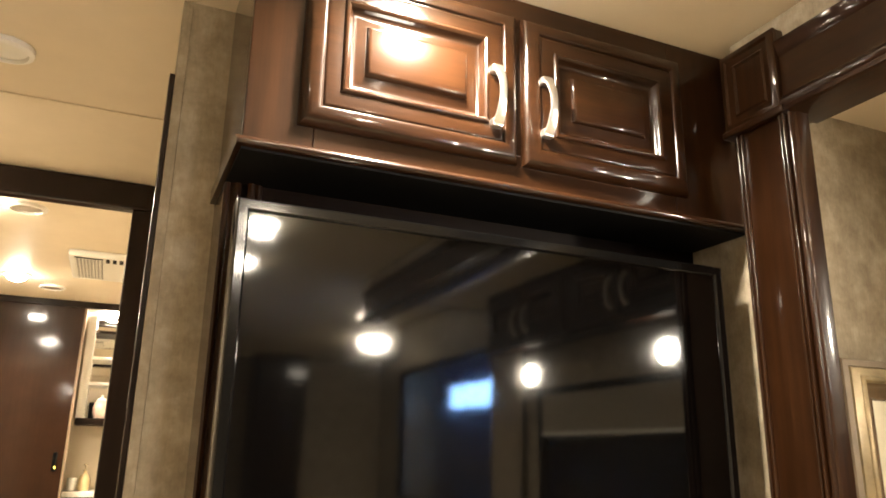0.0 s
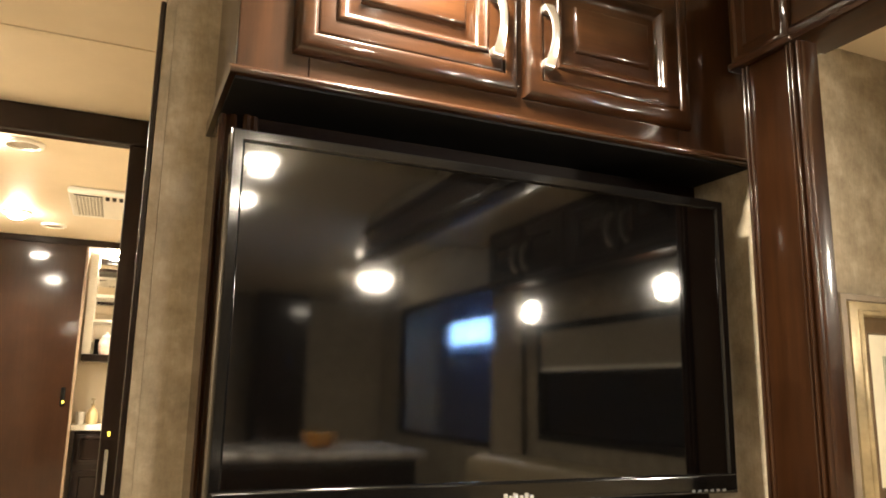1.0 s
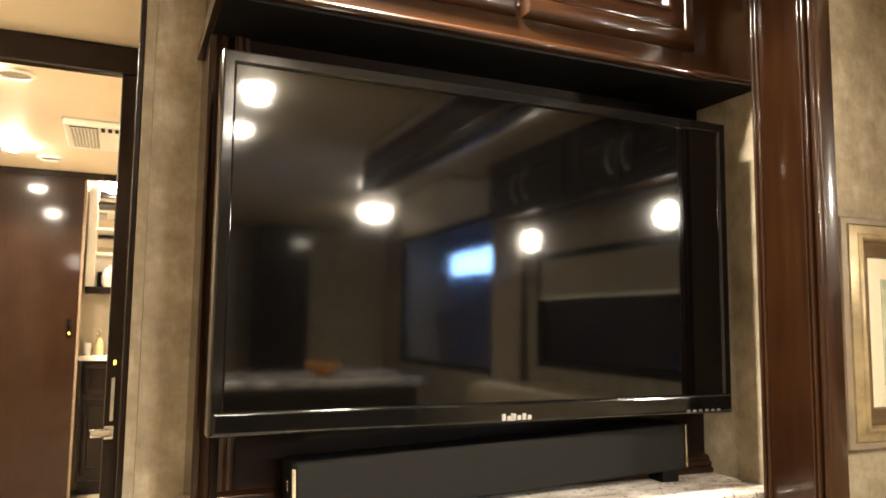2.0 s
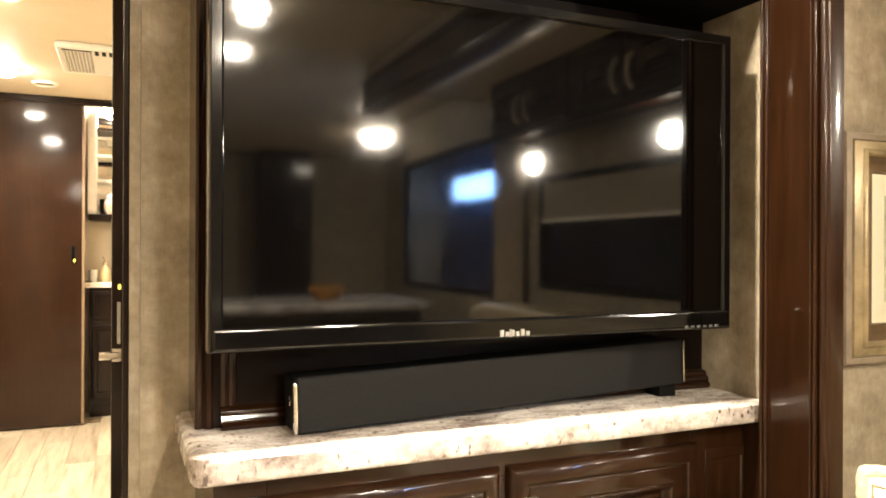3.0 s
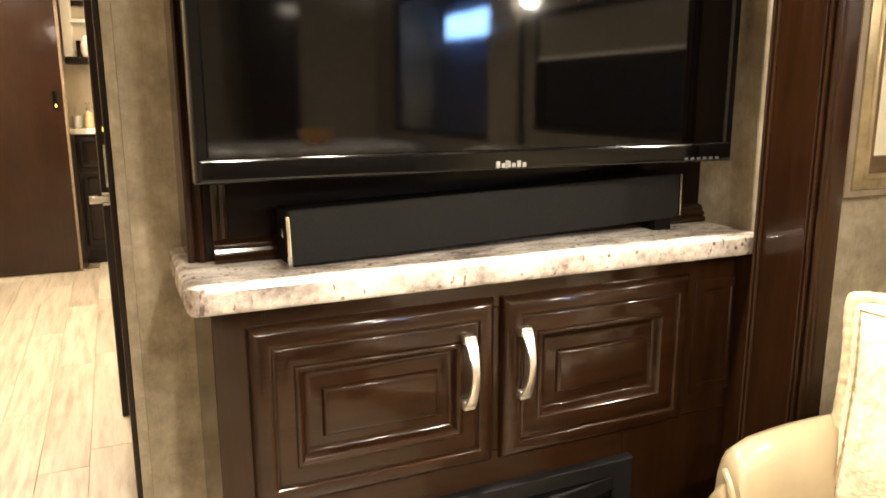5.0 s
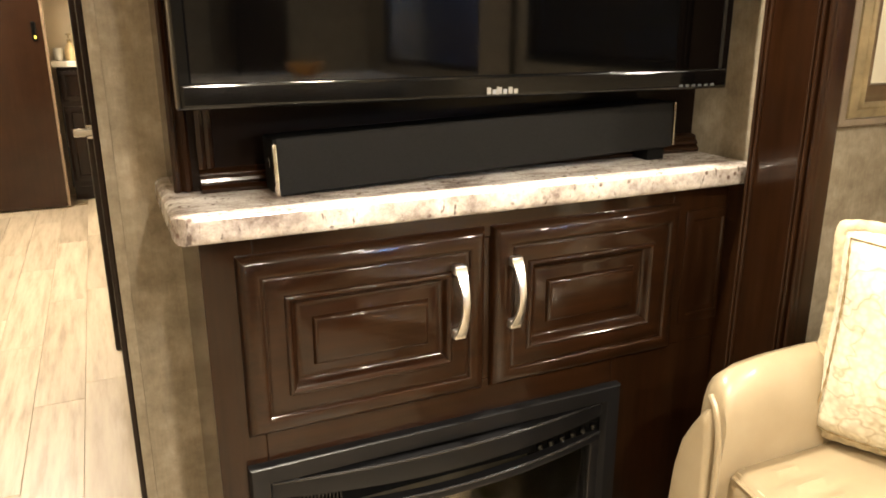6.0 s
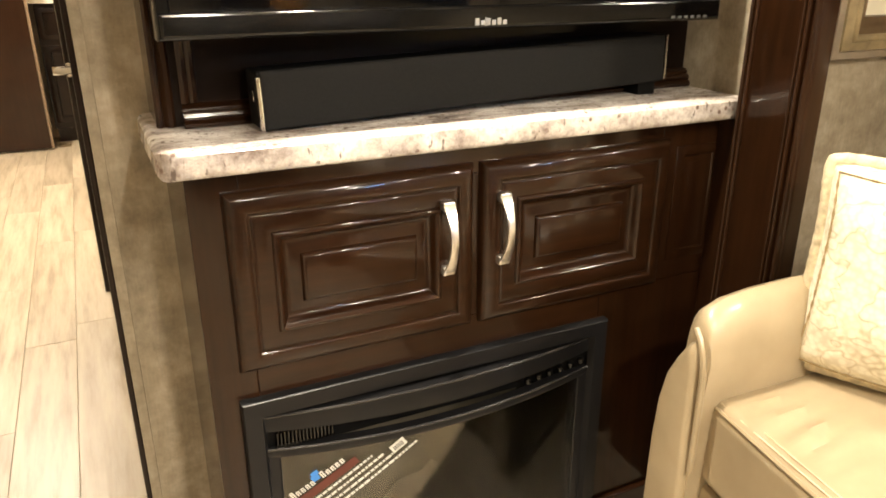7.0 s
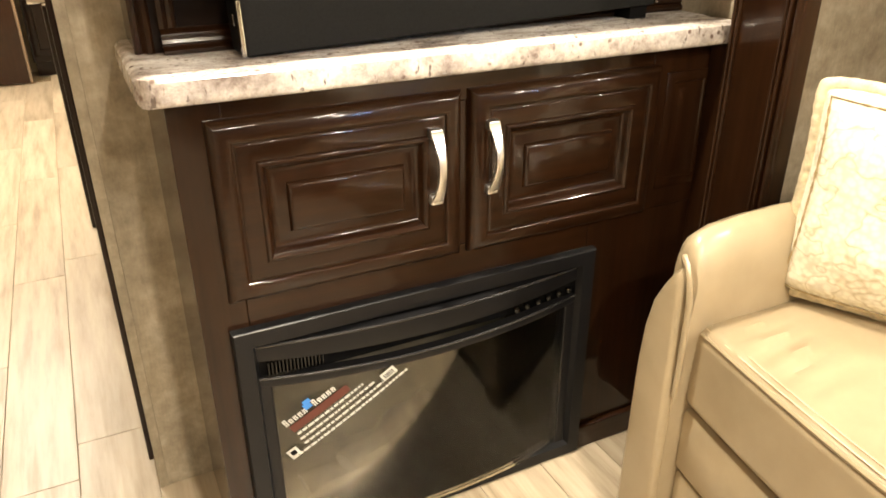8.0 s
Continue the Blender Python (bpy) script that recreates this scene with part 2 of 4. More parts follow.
def panel_rings(x0, x1, z0, z1, y, profile, cap=True, sign=-1):
    """A framed front facing -y: (inset, proud) pairs from the outer edge inwards."""
    loops = []
    for inset, proud in profile:
        yy = y + sign * proud
        loops.append([(x0 + inset, yy, z0 + inset), (x1 - inset, yy, z0 + inset), (x1 - inset, yy, z1 - inset), (x0 + inset, yy, z1 - inset)])
    return rings(loops, cap_first=False, cap_last=cap)


# ---- structure ----
def wall(name, x0, x1, y0, y1, z0, z1, material, label):
    return single(name, box(x0, x1, y0, y1, z0, z1), material, label, "wall", "structure", smooth=False)


PAPERED = "wall covered in mottled taupe fabric-look wallpaper"
wall("wall_television", -0.563, 0.72, 0.284, 0.34, 0.0, CEIL + 0.02, WALLPAPER, PAPERED)
wall("wall_hall_side", -0.50, -0.46, 0.34, 1.86, 0.0, HALL_CEIL, WALLPAPER, PAPERED)
wall("wall_recess_side", 0.552, 0.60, -0.0555, 0.284, 0.0, 1.691, WALLPAPER, PAPERED)
wall("wall_slide_end", 0.60, 1.26, -0.03, 0.01, 0.0, 2.01, WALLPAPER, PAPERED)
wall("wall_slide_back", 1.20, 1.26, -2.20, -0.03, 0.0, 1.03, WALLPAPER, PAPERED)
wall("wall_slide_back_6", 1.20, 1.26, -2.20, -0.03, 1.54, 2.01, WALLPAPER, PAPERED)
wall("wall_slide_back_7", 1.20, 1.26, -2.20, -1.93, 1.03, 1.54, WALLPAPER, PAPERED)
wall("wall_slide_back_8", 1.20, 1.26, -0.30, -0.03, 1.03, 1.54, WALLPAPER, PAPERED)
wall("wall_slide_back_2", 1.20, 1.26, -3.80, -2.20, 0.0, 0.95, WALLPAPER, PAPERED)
wall("wall_slide_back_3", 1.20, 1.26, -3.80, -2.20, 1.80, CEIL, WALLPAPER, PAPERED)
wall("wall_slide_back_4", 1.84, 1.90, -6.06, -3.80, 0.0, CEIL, WALLPAPER, PAPERED)
wall("wall_slide_back_5", 1.26, 1.84, -3.86, -3.80, 0.0, CEIL, WALLPAPER, PAPERED)
wall("wall_over_header", 0.535, 0.60, -2.50, -0.045, 2.035, CEIL + 0.02, WALLPAPER, PAPERED)
wall("wall_over_header_2", 0.60, 1.26, -2.54, -2.50, 2.01, CEIL + 0.02, WALLPAPER, PAPERED)
wall("wall_left", -1.80, -1.74, -6.0, 4.99, 0.0, HALL_CEIL, WALLPAPER, PAPERED)
wall("wall_rear", -1.80, 1.90, -6.06, -6.0, 0.0, CEIL + 0.02, WALLPAPER, PAPERED)
wall("wall_far", -1.80, -0.40, 4.93, 4.99, 0.0, HALL_CEIL, CREAM, "cream painted wall of the far bathroom")
wall("wall_bath_side", -0.50, -0.44, 1.86, 4.93, 0.0, HALL_CEIL, CREAM, "cream painted side wall of the far room")

single("ceiling", box(-1.80, 0.75, -2.54, 0.919, CEIL, CEIL + 0.14), CREAM, "smooth cream ceiling panel of the living area", "ceiling", "structure")
single("ceiling_rear", box(-1.80, 1.90, -6.06, -2.54, CEIL, CEIL + 0.05), CREAM, "cream ceiling panel at the rear of the room", "ceiling", "structure")
single("ceiling_hall", box(-1.80, -0.40, 0.919, 4.99, HALL_CEIL, HALL_CEIL + 0.05), CREAM, "cream ceiling of the hall and far room", "ceiling", "structure")
single("ceiling_slide", box(0.60, 1.26, -2.54, 0.01, 2.01, 2.06), CREAM, "cream ceiling of the slide-out", "ceiling", "structure")
floor = single("floor", box(-1.80, 1.90, -6.06, 4.99, -0.05, -0.004), GROUT, "floor of bleached wood-look planks", "floor", "structure")

# doorway casing of the hall
casing = thing("doorway_casing", (-1.1, 1.85, 0), "dark espresso wooden casing round the hall doorway", "door frame", kind="structure")
part("post", box(-0.613, -0.50, 1.80, 1.86, 0.0, 2.118, 0.006), ESPRESSO, casing)
part("post", box(-1.74, -1.66, 1.80, 1.86, 0.0, 2.118, 0.006), ESPRESSO, casing)
part("lintel", box(-1.74, -0.50, 1.795, 1.865, 2.118, 2.2245, 0.012), ESPRESSO, casing)
single("corner_bead", box(-0.5628, -0.545, 0.2815, 0.2838, 0.0, CEIL - 0.001, 0.0008), WALLPAPER, "wallpapered corner bead on the wall edge", "trim", "structure")
single("corner_trim", box(-0.573, -0.5632, 0.286, 0.34, 0.075, 1.944, 0.002), ESPRESSO, "thin dark wooden trim on the wall's outer corner", "trim", "structure")


# ---- lower cabinet with fireplace ----
DOOR_FRAME = [(0.0, 0.0), (0.0, 0.004), (0.002, 0.009), (0.006, 0.0138), (0.012, 0.0180), (0.019, 0.0208), (0.026, 0.0220), (0.0305, 0.0216), (0.0328, 0.0196), (0.0338, 0.0160), (0.0362, 0.0158), (0.0380, 0.0174), (0.041, 0.0182), (0.0640, 0.0182), (0.0652, 0.0205), (0.0675, 0.0226), (0.0705, 0.0230), (0.0732, 0.0212), (0.0758, 0.0165), (0.0778, 0.0115), (0.0805, 0.0085)]
DOOR_PANEL = [(0.0800, 0.0088), (0.083, 0.0055), (0.087, 0.0048), (0.092, 0.0062), (0.1035, 0.0115), (0.1060, 0.0115), (0.1075, 0.0150), (0.1100, 0.0186), (0.1140, 0.0204)]


def bow_handle(x, y, z0, z1, parent):
    """A flat bow pull, wide at its feet."""
    n, loops = 16, []
    for k in range(n + 1):
        u = k / n
        out = 0.010 + 0.026 * math.sin(math.pi * u) ** 0.8
        w = 0.0062 + 0.0050 * abs(2 * u - 1) ** 2.2
        t = 0.0035
        zz = z0 + (z1 - z0) * u
        loops.append([(x - w, y - out + t, zz), (x - w, y - out - t * 0.4, zz), (x, y - out - t, zz), (x + w, y - out - t * 0.4, zz), (x + w, y - out + t, zz)])
    bm = rings(loops)
    for zz in (z0, z1):
        s = 1 if zz == z0 else -1
        box(x - 0.011, x + 0.011, y - 0.016, y, min(zz - 0.002 * s, zz + 0.014 * s), max(zz - 0.002 * s, zz + 0.014 * s), 0.003, 2, bm)
    return part("handle", bm, NICKEL, parent, "brushed nickel bow handle")


def cabinet_door(parent, x0, x1, z0, z1, y, handle_x, hz0, hz1):
    door = part("door", panel_rings(x0, x1, z0, z1, y, DOOR_FRAME, False), WOOD_X, parent, "raised-panel door of glossy dark cherry wood")
    part("door_panel", panel_rings(x0, x1, z0, z1, y, DOOR_PANEL), WOOD_X, door)
    bow_handle(handle_x, y - 0.0175, hz0, hz1, door)
    return door


lower = thing("lower_cabinet", (0.05, 0.14, 0), "glossy dark cherry base cabinet with two raised-panel doors", "cabinet")
# face frame: stiles and rails round the doors and the fireplace opening
part("side_panel", box(-0.454, -0.425, 0.02, 0.284, 0.0, 0.8795), WOOD_Z, lower)
part("side_panel", box(0.531, 0.549, 0.02, 0.284, 0.0, 0.8795), WOOD_Z, lower)
part("stile", box(-0.454, -0.38, 0.0, 0.02, 0.0, 0.8795, 0.002), WOOD_Z, lower)
part("stile", box(0.28, 0.551, 0.0, 0.02, 0.06, 0.56, 0.002), WOOD_Z, lower)
part("stile", box(0.40, 0.551, 0.0, 0.02, 0.56, 0.8795, 0.002), WOOD_Z, lower)
part("rail", box(-0.38, 0.40, 0.0, 0.02, 0.83, 0.8795, 0.002), WOOD_X, lower)
part("rail", box(-0.38, 0.28, 0.0, 0.02, 0.495, 0.57, 0.002), WOOD_X, lower)
part("stile", box(-0.03, 0.04, 0.001, 0.02, 0.57, 0.83, 0.002), WOOD_Z, lower)
part("kickboard", box(0.28, 0.551, -0.012, 0.02, 0.0, 0.06, 0.004), WOOD_X, lower)
part("end_panel", panel_rings(0.435, 0.545, 0.60, 0.83, 0.0, [(0, 0), (0, 0.002), (0.003, 0.0035), (0.018, 0.0035), (0.021, 0.001), (0.03, 0.001), (0.034, 0.003)]), WOOD_Z, lower)
part("filler", box(0.533, 0.551, -0.055, -0.0005, 0.0, 0.8790, 0.002), WOOD_Z, lower)
part("back_panel", box(-0.425, 0.535, 0.27, 0.29, 0.0, 0.8795), BLACK_MATT, lower)
cabinet_door(lower, -0.407, -0.002, 0.557, 0.849, 0.0, -0.058, 0.671, 0.795)
cabinet_door(lower, 0.012, 0.412, 0.557, 0.849, 0.0, 0.047, 0.672, 0.796)

# ---- granite worktop ----
def worktop():
    pts = []
    def corner(cx, cy, r, a0, a1):
        for k in range(9):
            a = radians(a0 + (a1 - a0) * k / 8)
            pts.append((cx + r * math.cos(a), cy + r * math.sin(a)))
    corner(-0.451, -0.005, 0.038, 180, 270)
    pts.extend([(0.551, -0.043), (0.551, 0.283)])
    corner(-0.469, 0.263, 0.02, 90, 180)
    def grown(d, z):
        out = []
        for x, y in pts:
            out.append((max(-0.489 + d, x) if x < -0.3 else x, max(-0.043 + d, y) if y < 0.1 else y, z))
        return out
    z0, z1, r = 0.880, 0.921, 0.012
    prof = [(r, z0)] + [(r - r * math.sin(radians(a)), z0 + r - r * math.cos(radians(a))) for a in (30, 60, 90)] + [(r - r * math.cos(radians(a)), z1 - r + r * math.sin(radians(a))) for a in (30, 60, 90)]
    return rings([grown(d, z) for d, z in prof])


single("worktop", worktop(), GRANITE, "polished speckled cream and brown granite worktop with rounded corner", "worktop")

# ---- electric fireplace ----
fire = thing("electric_fireplace", (-0.06, 0.1, 0), "charcoal electric fireplace insert with a dark glass front", "fireplace")
FX0, FX1, FZ1 = -0.413, 0.295, 0.506
part("surround", panel_rings(FX0, FX1, 0.001, FZ1, 0.0, [(0, -0.004), (0, 0.014), (0.003, 0.018), (0.030, 0.018), (0.033, 0.010), (0.036, 0.004)], False), STEEL_DARK, fire)


def curve_y(u):
    return -0.004 - 0.030 * (1 - (2 * u - 1) ** 2)


def curved_band(z_of, depth, x0=-0.381, x1=0.261, n=28):
    """A band bowed outwards; z_of(u) gives lower and upper height."""
    loops = []
    for k in range(n + 1):
        u = k / n
        x, y = x0 + (x1 - x0) * u, curve_y(u)
        lo, hi = z_of(u)
        loops.append([(x, y + depth, lo), (x, y, lo + 0.002), (x, y - 0.002, (lo + hi) / 2), (x, y, hi - 0.002), (x, y + depth, hi)])
    return rings(loops)


def bow(u):
    return -0.012 * (1 - (2 * u - 1) ** 2)


part("upper_band", curved_band(lambda u: (0.437 + bow(u), 0.468), 0.02), STEEL_DARK, fire)
LIP = plain("satin_black_lip", (0.016, 0.0155, 0.016), 0.24, vary=0.1, scale=20, spec=0.5)
for name, hi in (("upper_lip", 0.467), ("lower_lip", 0.404)):
    part(name, tube([(-0.381 + 0.642 * k / 28, curve_y(k / 28) - 0.0005, hi + (bow(k / 28) if hi < 0.41 else 0.0)) for k in range(29)], 0.0026, 6), LIP, fire)
part("lower_band", curved_band(lambda u: (0.386 + bow(u), 0.405 + bow(u)), 0.02), STEEL_DARK, fire)
slot = part("vent_slot", box(-0.381, 0.261, 0.004, 0.012, 0.392, 0.462), BLACK_MATT, fire)
for k in range(16):
    x = -0.362 + 0.0062 * k
    part("vent_fin", box(x, x + 0.0026, -0.010, 0.003, 0.404, 0.434), BLACK_GLOSS, slot, smooth=False)
for k in range(6):
    x = 0.112 + 0.0255 * k
    part("button", disc(x, -0.022 + 0.0024 * k, 0.414 + 0.0012 * k, [(0.006, 0), (0.007, 0.002), (0.007, 0.008), (0.005, 0.010)], 10), BLACK_GLOSS, slot)
for x0, x1 in ((-0.381, -0.357), (0.237, 0.261)):
    part("glass_frame", box(x0, x1, -0.006, 0.016, 0.012, 0.39, 0.004), STEEL_DARK, fire)
part("glass_frame", box(-0.381, 0.261, -0.006, 0.016, 0.004, 0.026, 0.004), STEEL_DARK, fire)
glass = part("glass_front", curved_band(lambda u: (0.024, 0.392), 0.004, -0.358, 0.238), GLASS, fire, "smoky bowed glass front")
glass.visible_shadow = False
FIREBOX = plain("firebox_lining", (0.085, 0.078, 0.060), 0.85, vary=0.25, scale=9, bumped=0.0)
part("firebox", box(-0.375, 0.255, 0.235, 0.25, 0.01, 0.48), FIREBOX, fire)
part("firebox_floor", box(-0.375, 0.255, 0.02, 0.235, 0.002, 0.02), FIREBOX, fire)
part("firebox_side", box(-0.378, -0.366, 0.02, 0.235, 0.02, 0.48), FIREBOX, fire)
# right side: a darker copy of the lining, its shade put into the colour
part("firebox_side", box(0.245, 0.257, 0.02, 0.235, 0.02, 0.48), plain("shaded_lining", (0.016, 0.014, 0.010), 0.8, vary=0.25, scale=7), fire)
part("firebox_top", box(-0.375, 0.255, 0.02, 0.25, 0.47, 0.48), BLACK_MATT, fire)


# ---- television ----
TVX0, TVX1, TVZ0, TVZ1, TVY = -0.464, 0.471, 1.061, 1.608, -0.030
tv = thing("television", (0.0, 0.06, 0.92), "black flat-screen television, switched off, with glossy bezel", "television")
part("bezel", panel_rings(TVX0, TVX1, TVZ0, TVZ1, TVY, [(0, -0.045), (0, -0.004), (0.003, 0.0), (0.016, 0.0), (0.019, -0.003), (0.0195, -0.006)], False), BLACK_GLOSS, tv)
part("screen", box(TVX0 + 0.019, TVX1 - 0.019, TVY + 0.005, TVY + 0.012, TVZ0 + 0.033, TVZ1 - 0.019), SCREEN, tv)
part("lower_bezel", box(TVX0 + 0.004, TVX1 - 0.004, TVY - 0.004, TVY + 0.010, TVZ0 + 0.003, TVZ0 + 0.034, 0.004, 3), BLACK_GLOSS, tv)
part("rear_shell", box(TVX0 + 0.06, TVX1 - 0.06, TVY + 0.046, TVY + 0.085, TVZ0 + 0.05, TVZ1 - 0.05, 0.012), BLACK_MATT, tv)
part("wall_mount", box(-0.12, 0.14, TVY + 0.085, 0.129, TVZ0 + 0.15, TVZ1 - 0.15), BLACK_MATT, tv)

# ---- surround panel behind the television ----
panel = thing("surround_panel", (0.05, 0.14, 0.921), "dark cherry back panel with a moulded edge behind the television", "panel")
# board darker than its mouldings: the recess's shade is painted in
part("board", box(-0.44, 0.551, 0.132, 0.15, 0.922, 1.686), SHADED_BOARD, panel)
part("side", box(-0.466, -0.44, 0.142, 0.283, 0.922, 1.686, 0.002), WOOD_Z, panel)
part("moulding", rings([[(-0.468 + dx, 0.145 - dy, z) for dx, dy in ((0, 0), (0.0, 0.010), (0.004, 0.014), (0.009, 0.013), (0.011, 0.009), (0.014, 0.010), (0.018, 0.016), (0.024, 0.017), (0.028, 0.013), (0.030, 0.006), (0.038, 0.0))] for z in (0.922, 1.686)]), WOOD_Z, panel)
part("moulding", rings([[(x, y, z) for y, z in ((0.132, 0.922), (0.108, 0.922), (0.106, 0.928), (0.109, 0.932), (0.113, 0.934), (0.110, 0.938), (0.112, 0.943), (0.118, 0.946), (0.117, 0.950), (0.122, 0.955), (0.132, 0.957))] for x in (-0.43, 0.55)]), WOOD_X, panel, "stepped moulding along the worktop")
part("moulding", rings([[(-0.430 + dx, 0.132 - dy, z) for dx, dy in ((0, 0), (0.0, 0.009), (0.006, 0.012), (0.011, 0.010), (0.013, 0.006), (0.018, 0.008), (0.023, 0.006), (0.026, 0.0))] for z in (0.957, 1.686)]), WOOD_Z, panel)

# ---- soundbar ----
bar = thing("soundbar", (0.05, 0.08, 0.921), "long charcoal soundbar with silver end edges on the worktop", "soundbar")
# it stands a little askew, its far end set back and propped on a taller pad
BAR_AT = pose(-0.331, 0.032, 0.9225, 0, -1.7, 1.8)
BAR_L, BAR_D, BAR_H = 0.770, 0.070, 0.087


def bar_part(name, bm, material, label=""):
    bmesh.ops.transform(bm, matrix=BAR_AT, verts=bm.verts)
    return part(name, bm, material, bar, label)


bar_part("body", box(0.0, BAR_L, 0.006, BAR_D, 0.001, BAR_H - 0.001, 0.004), BLACK_MATT)
bar_part("grille", box(0.004, BAR_L - 0.004, 0.0, 0.012, 0.0, BAR_H, 0.004, 3), CLOTH_DARK, "charcoal cloth grille")
bar_part("end_edge", box(-0.0015, 0.0042, -0.0012, 0.009, 0.001, 0.079, 0.0012), CHROME, "silver edge strip")
bar_part("end_edge", box(BAR_L - 0.0036, BAR_L + 0.0012, -0.0012, 0.009, 0.004, 0.085, 0.0012), CHROME, "silver edge strip")
bar_part("badge", box(-0.0014, 0.0005, 0.030, 0.040, 0.040, 0.056, 0.0005), CHROME)
part("foot", box(-0.30, -0.27, 0.048, 0.092, 0.9212, 0.9255, 0.001), BLACK_MATT, bar)
part("foot", box(0.385, 0.425, 0.066, 0.116, 0.9212, 0.9455, 0.002), BLACK_MATT, bar)

# ---- upper cabinet ----
UY = 0.0
upper = thing("upper_cabinet", (0.09, 0.17, 1.7), "glossy cherry wall cabinet with two raised-panel doors over the television", "cabinet")
part("side_panel", box(-0.464, -0.446, UY + 0.02, 0.283, 1.714, CEIL), WOOD_Z, upper)
part("stile", box(-0.464, -0.351, UY, UY + 0.02, 1.709, CEIL - 0.001, 0.003), WOOD_Z, upper)
part("stile", box(0.395, 0.66, UY, UY + 0.02, 1.709, CEIL - 0.001, 0.002), WOOD_Z, upper)
part("stile", box(0.003, 0.060, UY + 0.001, UY + 0.02, 1.776, 2.044, 0.002), WOOD_Z, upper)
part("rail", box(-0.351, 0.395, UY, UY + 0.02, 1.709, 1.776, 0.002), WOOD_X, upper)
part("rail", box(-0.351, 0.395, UY, UY + 0.02, 2.044, CEIL - 0.001, 0.002), WOOD_X, upper)
part("light_rail", rings([[(x, y, z) for y, z in ((0.283, 1.691), (-0.030, 1.691), (-0.035, 1.6925), (-0.0375, 1.696), (-0.0375, 1.699), (-0.035, 1.7025), (-0.030, 1.705), (-0.019, 1.708), (-0.010, 1.712), (-0.006, 1.7165), (0.283, 1.7165))] for x in (-0.475, 0.66)]), WOOD_X, upper)
# black sheet under the cabinet: the unlit underside's shade as a flat colour
part("shaded_soffit", box(-0.466, 0.55, -0.024, 0.2835, 1.6865, 1.6908), BLACK_MATT, upper)
cabinet_door(upper, -0.379, 0.025, 1.7535, 2.0596, UY, -0.027, 1.812, 1.931)
cabinet_door(upper, 0.037, 0.422, 1.7535, 2.0596, UY, 0.079, 1.812, 1.931)

# ---- column and header of the slide-out opening ----
column = thing("slide_column", (0.53, -0.15, 0), "glossy cherry column with fluted edges beside the slide-out", "column", kind="structure")
CX = 0.517


def bead(y0, y1, h, base):
    """A half-round bead from y0 to y1, h proud of the base."""
    return [((y0 + y1) / 2 + (y0 - y1) / 2 * math.cos(math.pi * k / 10), base + h * math.sin(math.pi * k / 10)) for k in range(11)]


col_profile = bead(-0.058, -0.067, 0.007, 0.001) + bead(-0.0685, -0.077, 0.006, 0.002) + [(-0.079, 0.003), (-0.166, 0.003)] + bead(-0.167, -0.176, 0.008, 0.003) + bead(-0.1775, -0.1865, 0.009, 0.004) + [(-0.188, 0.001)] + bead(-0.1895, -0.200, 0.008, 0.003) + [(-0.202, 0.002), (-0.204, -0.002)]
col_section = [(0.5515, -0.056)] + [(CX - p, y) for y, p in col_profile] + [(0.549, -0.204), (0.5515, -0.202)]
part("shaft", rings([[(x, y, z) for x, y in col_section] for z in (0.0, 1.895)]), WOOD_Z, column)
part("block", box(0.514, 0.598, -0.180, -0.038, 1.893, 2.07, 0.003), WOOD_Z, column)


def block_face():
    loops = []
    for inset, proud in [(0, 0), (0, 0.006), (0.004, 0.010), (0.014, 0.012), (0.018, 0.007), (0.030, 0.005), (0.034, 0.008), (0.038, 0.003), (0.044, 0.003)]:
        x = 0.514 - proud
        loops.append([(x, -0.038 - inset, 1.893 + inset), (x, -0.180 + inset, 1.893 + inset), (x, -0.180 + inset, 2.07 - inset), (x, -0.038 - inset, 2.07 - inset)])
    return rings(loops, cap_first=False)


part("block_face", block_face(), WOOD_Z, column)
part("block_foot", box(0.498, 0.598, -0.190, -0.034, 1.882, 1.899, 0.006), WOOD_Y, column)
header_section = [(0.600, 1.880), (0.508, 1.880), (0.502, 1.884), (0.502, 1.894), (0.507, 1.897), (0.504, 1.902), (0.504, 1.910), (0.509, 1.913), (0.511, 1.918), (0.515, 1.921), (0.517, 1.948), (0.517, 2.006), (0.513, 2.011), (0.510, 2.023), (0.504, 2.035), (0.600, 2.035)]
header = thing("slide_header", (0.55, -3.1, 1.87), "glossy cherry header beam along the slide-out opening", "beam", kind="structure")
part("beam", rings([[(x, y, z) for x, z in header_section] for y in (-0.1805, -2.50)]), WOOD_Y, header)


# ---- lamps ----
def recessed_lamp(x, y, z, watts, group, f=1.0):
    lamp = thing("recessed_lamp", (x, y, z - 0.012), "round recessed ceiling lamp with a glowing lens", "ceiling lamp", group)
    part("trim_ring", disc(x, y, z, [(r * f, h) for r, h in ((0.062, -0.001), (0.060, -0.008), (0.052, -0.012), (0.046, -0.010), (0.044, -0.001))]), WHITE, lamp)
    part("lens", disc(x, y, z, [(r * f, h * f) for r, h in ((0.044, -0.002), (0.043, -0.014), (0.036, -0.026), (0.020, -0.033), (0.006, -0.035))], 24), LAMP_GLOW, lamp)
    lamp_light("lamp_light", (x, y, z - 0.042 * f - 0.004), watts, 0.09)
    return lamp


for x, y, w, f in ((-0.17, -0.155, 41, 1.2), (-0.145, -1.732, 44, 1.3), (-0.118, -2.358, 38, 1.25), (-1.2, -2.3, 22, 1.0), (0.841, -3.433, 8, 1.2), (1.224, -4.43, 30, 2.6)):
    recessed_lamp(x, y, CEIL, w, "ceiling lamps", f)
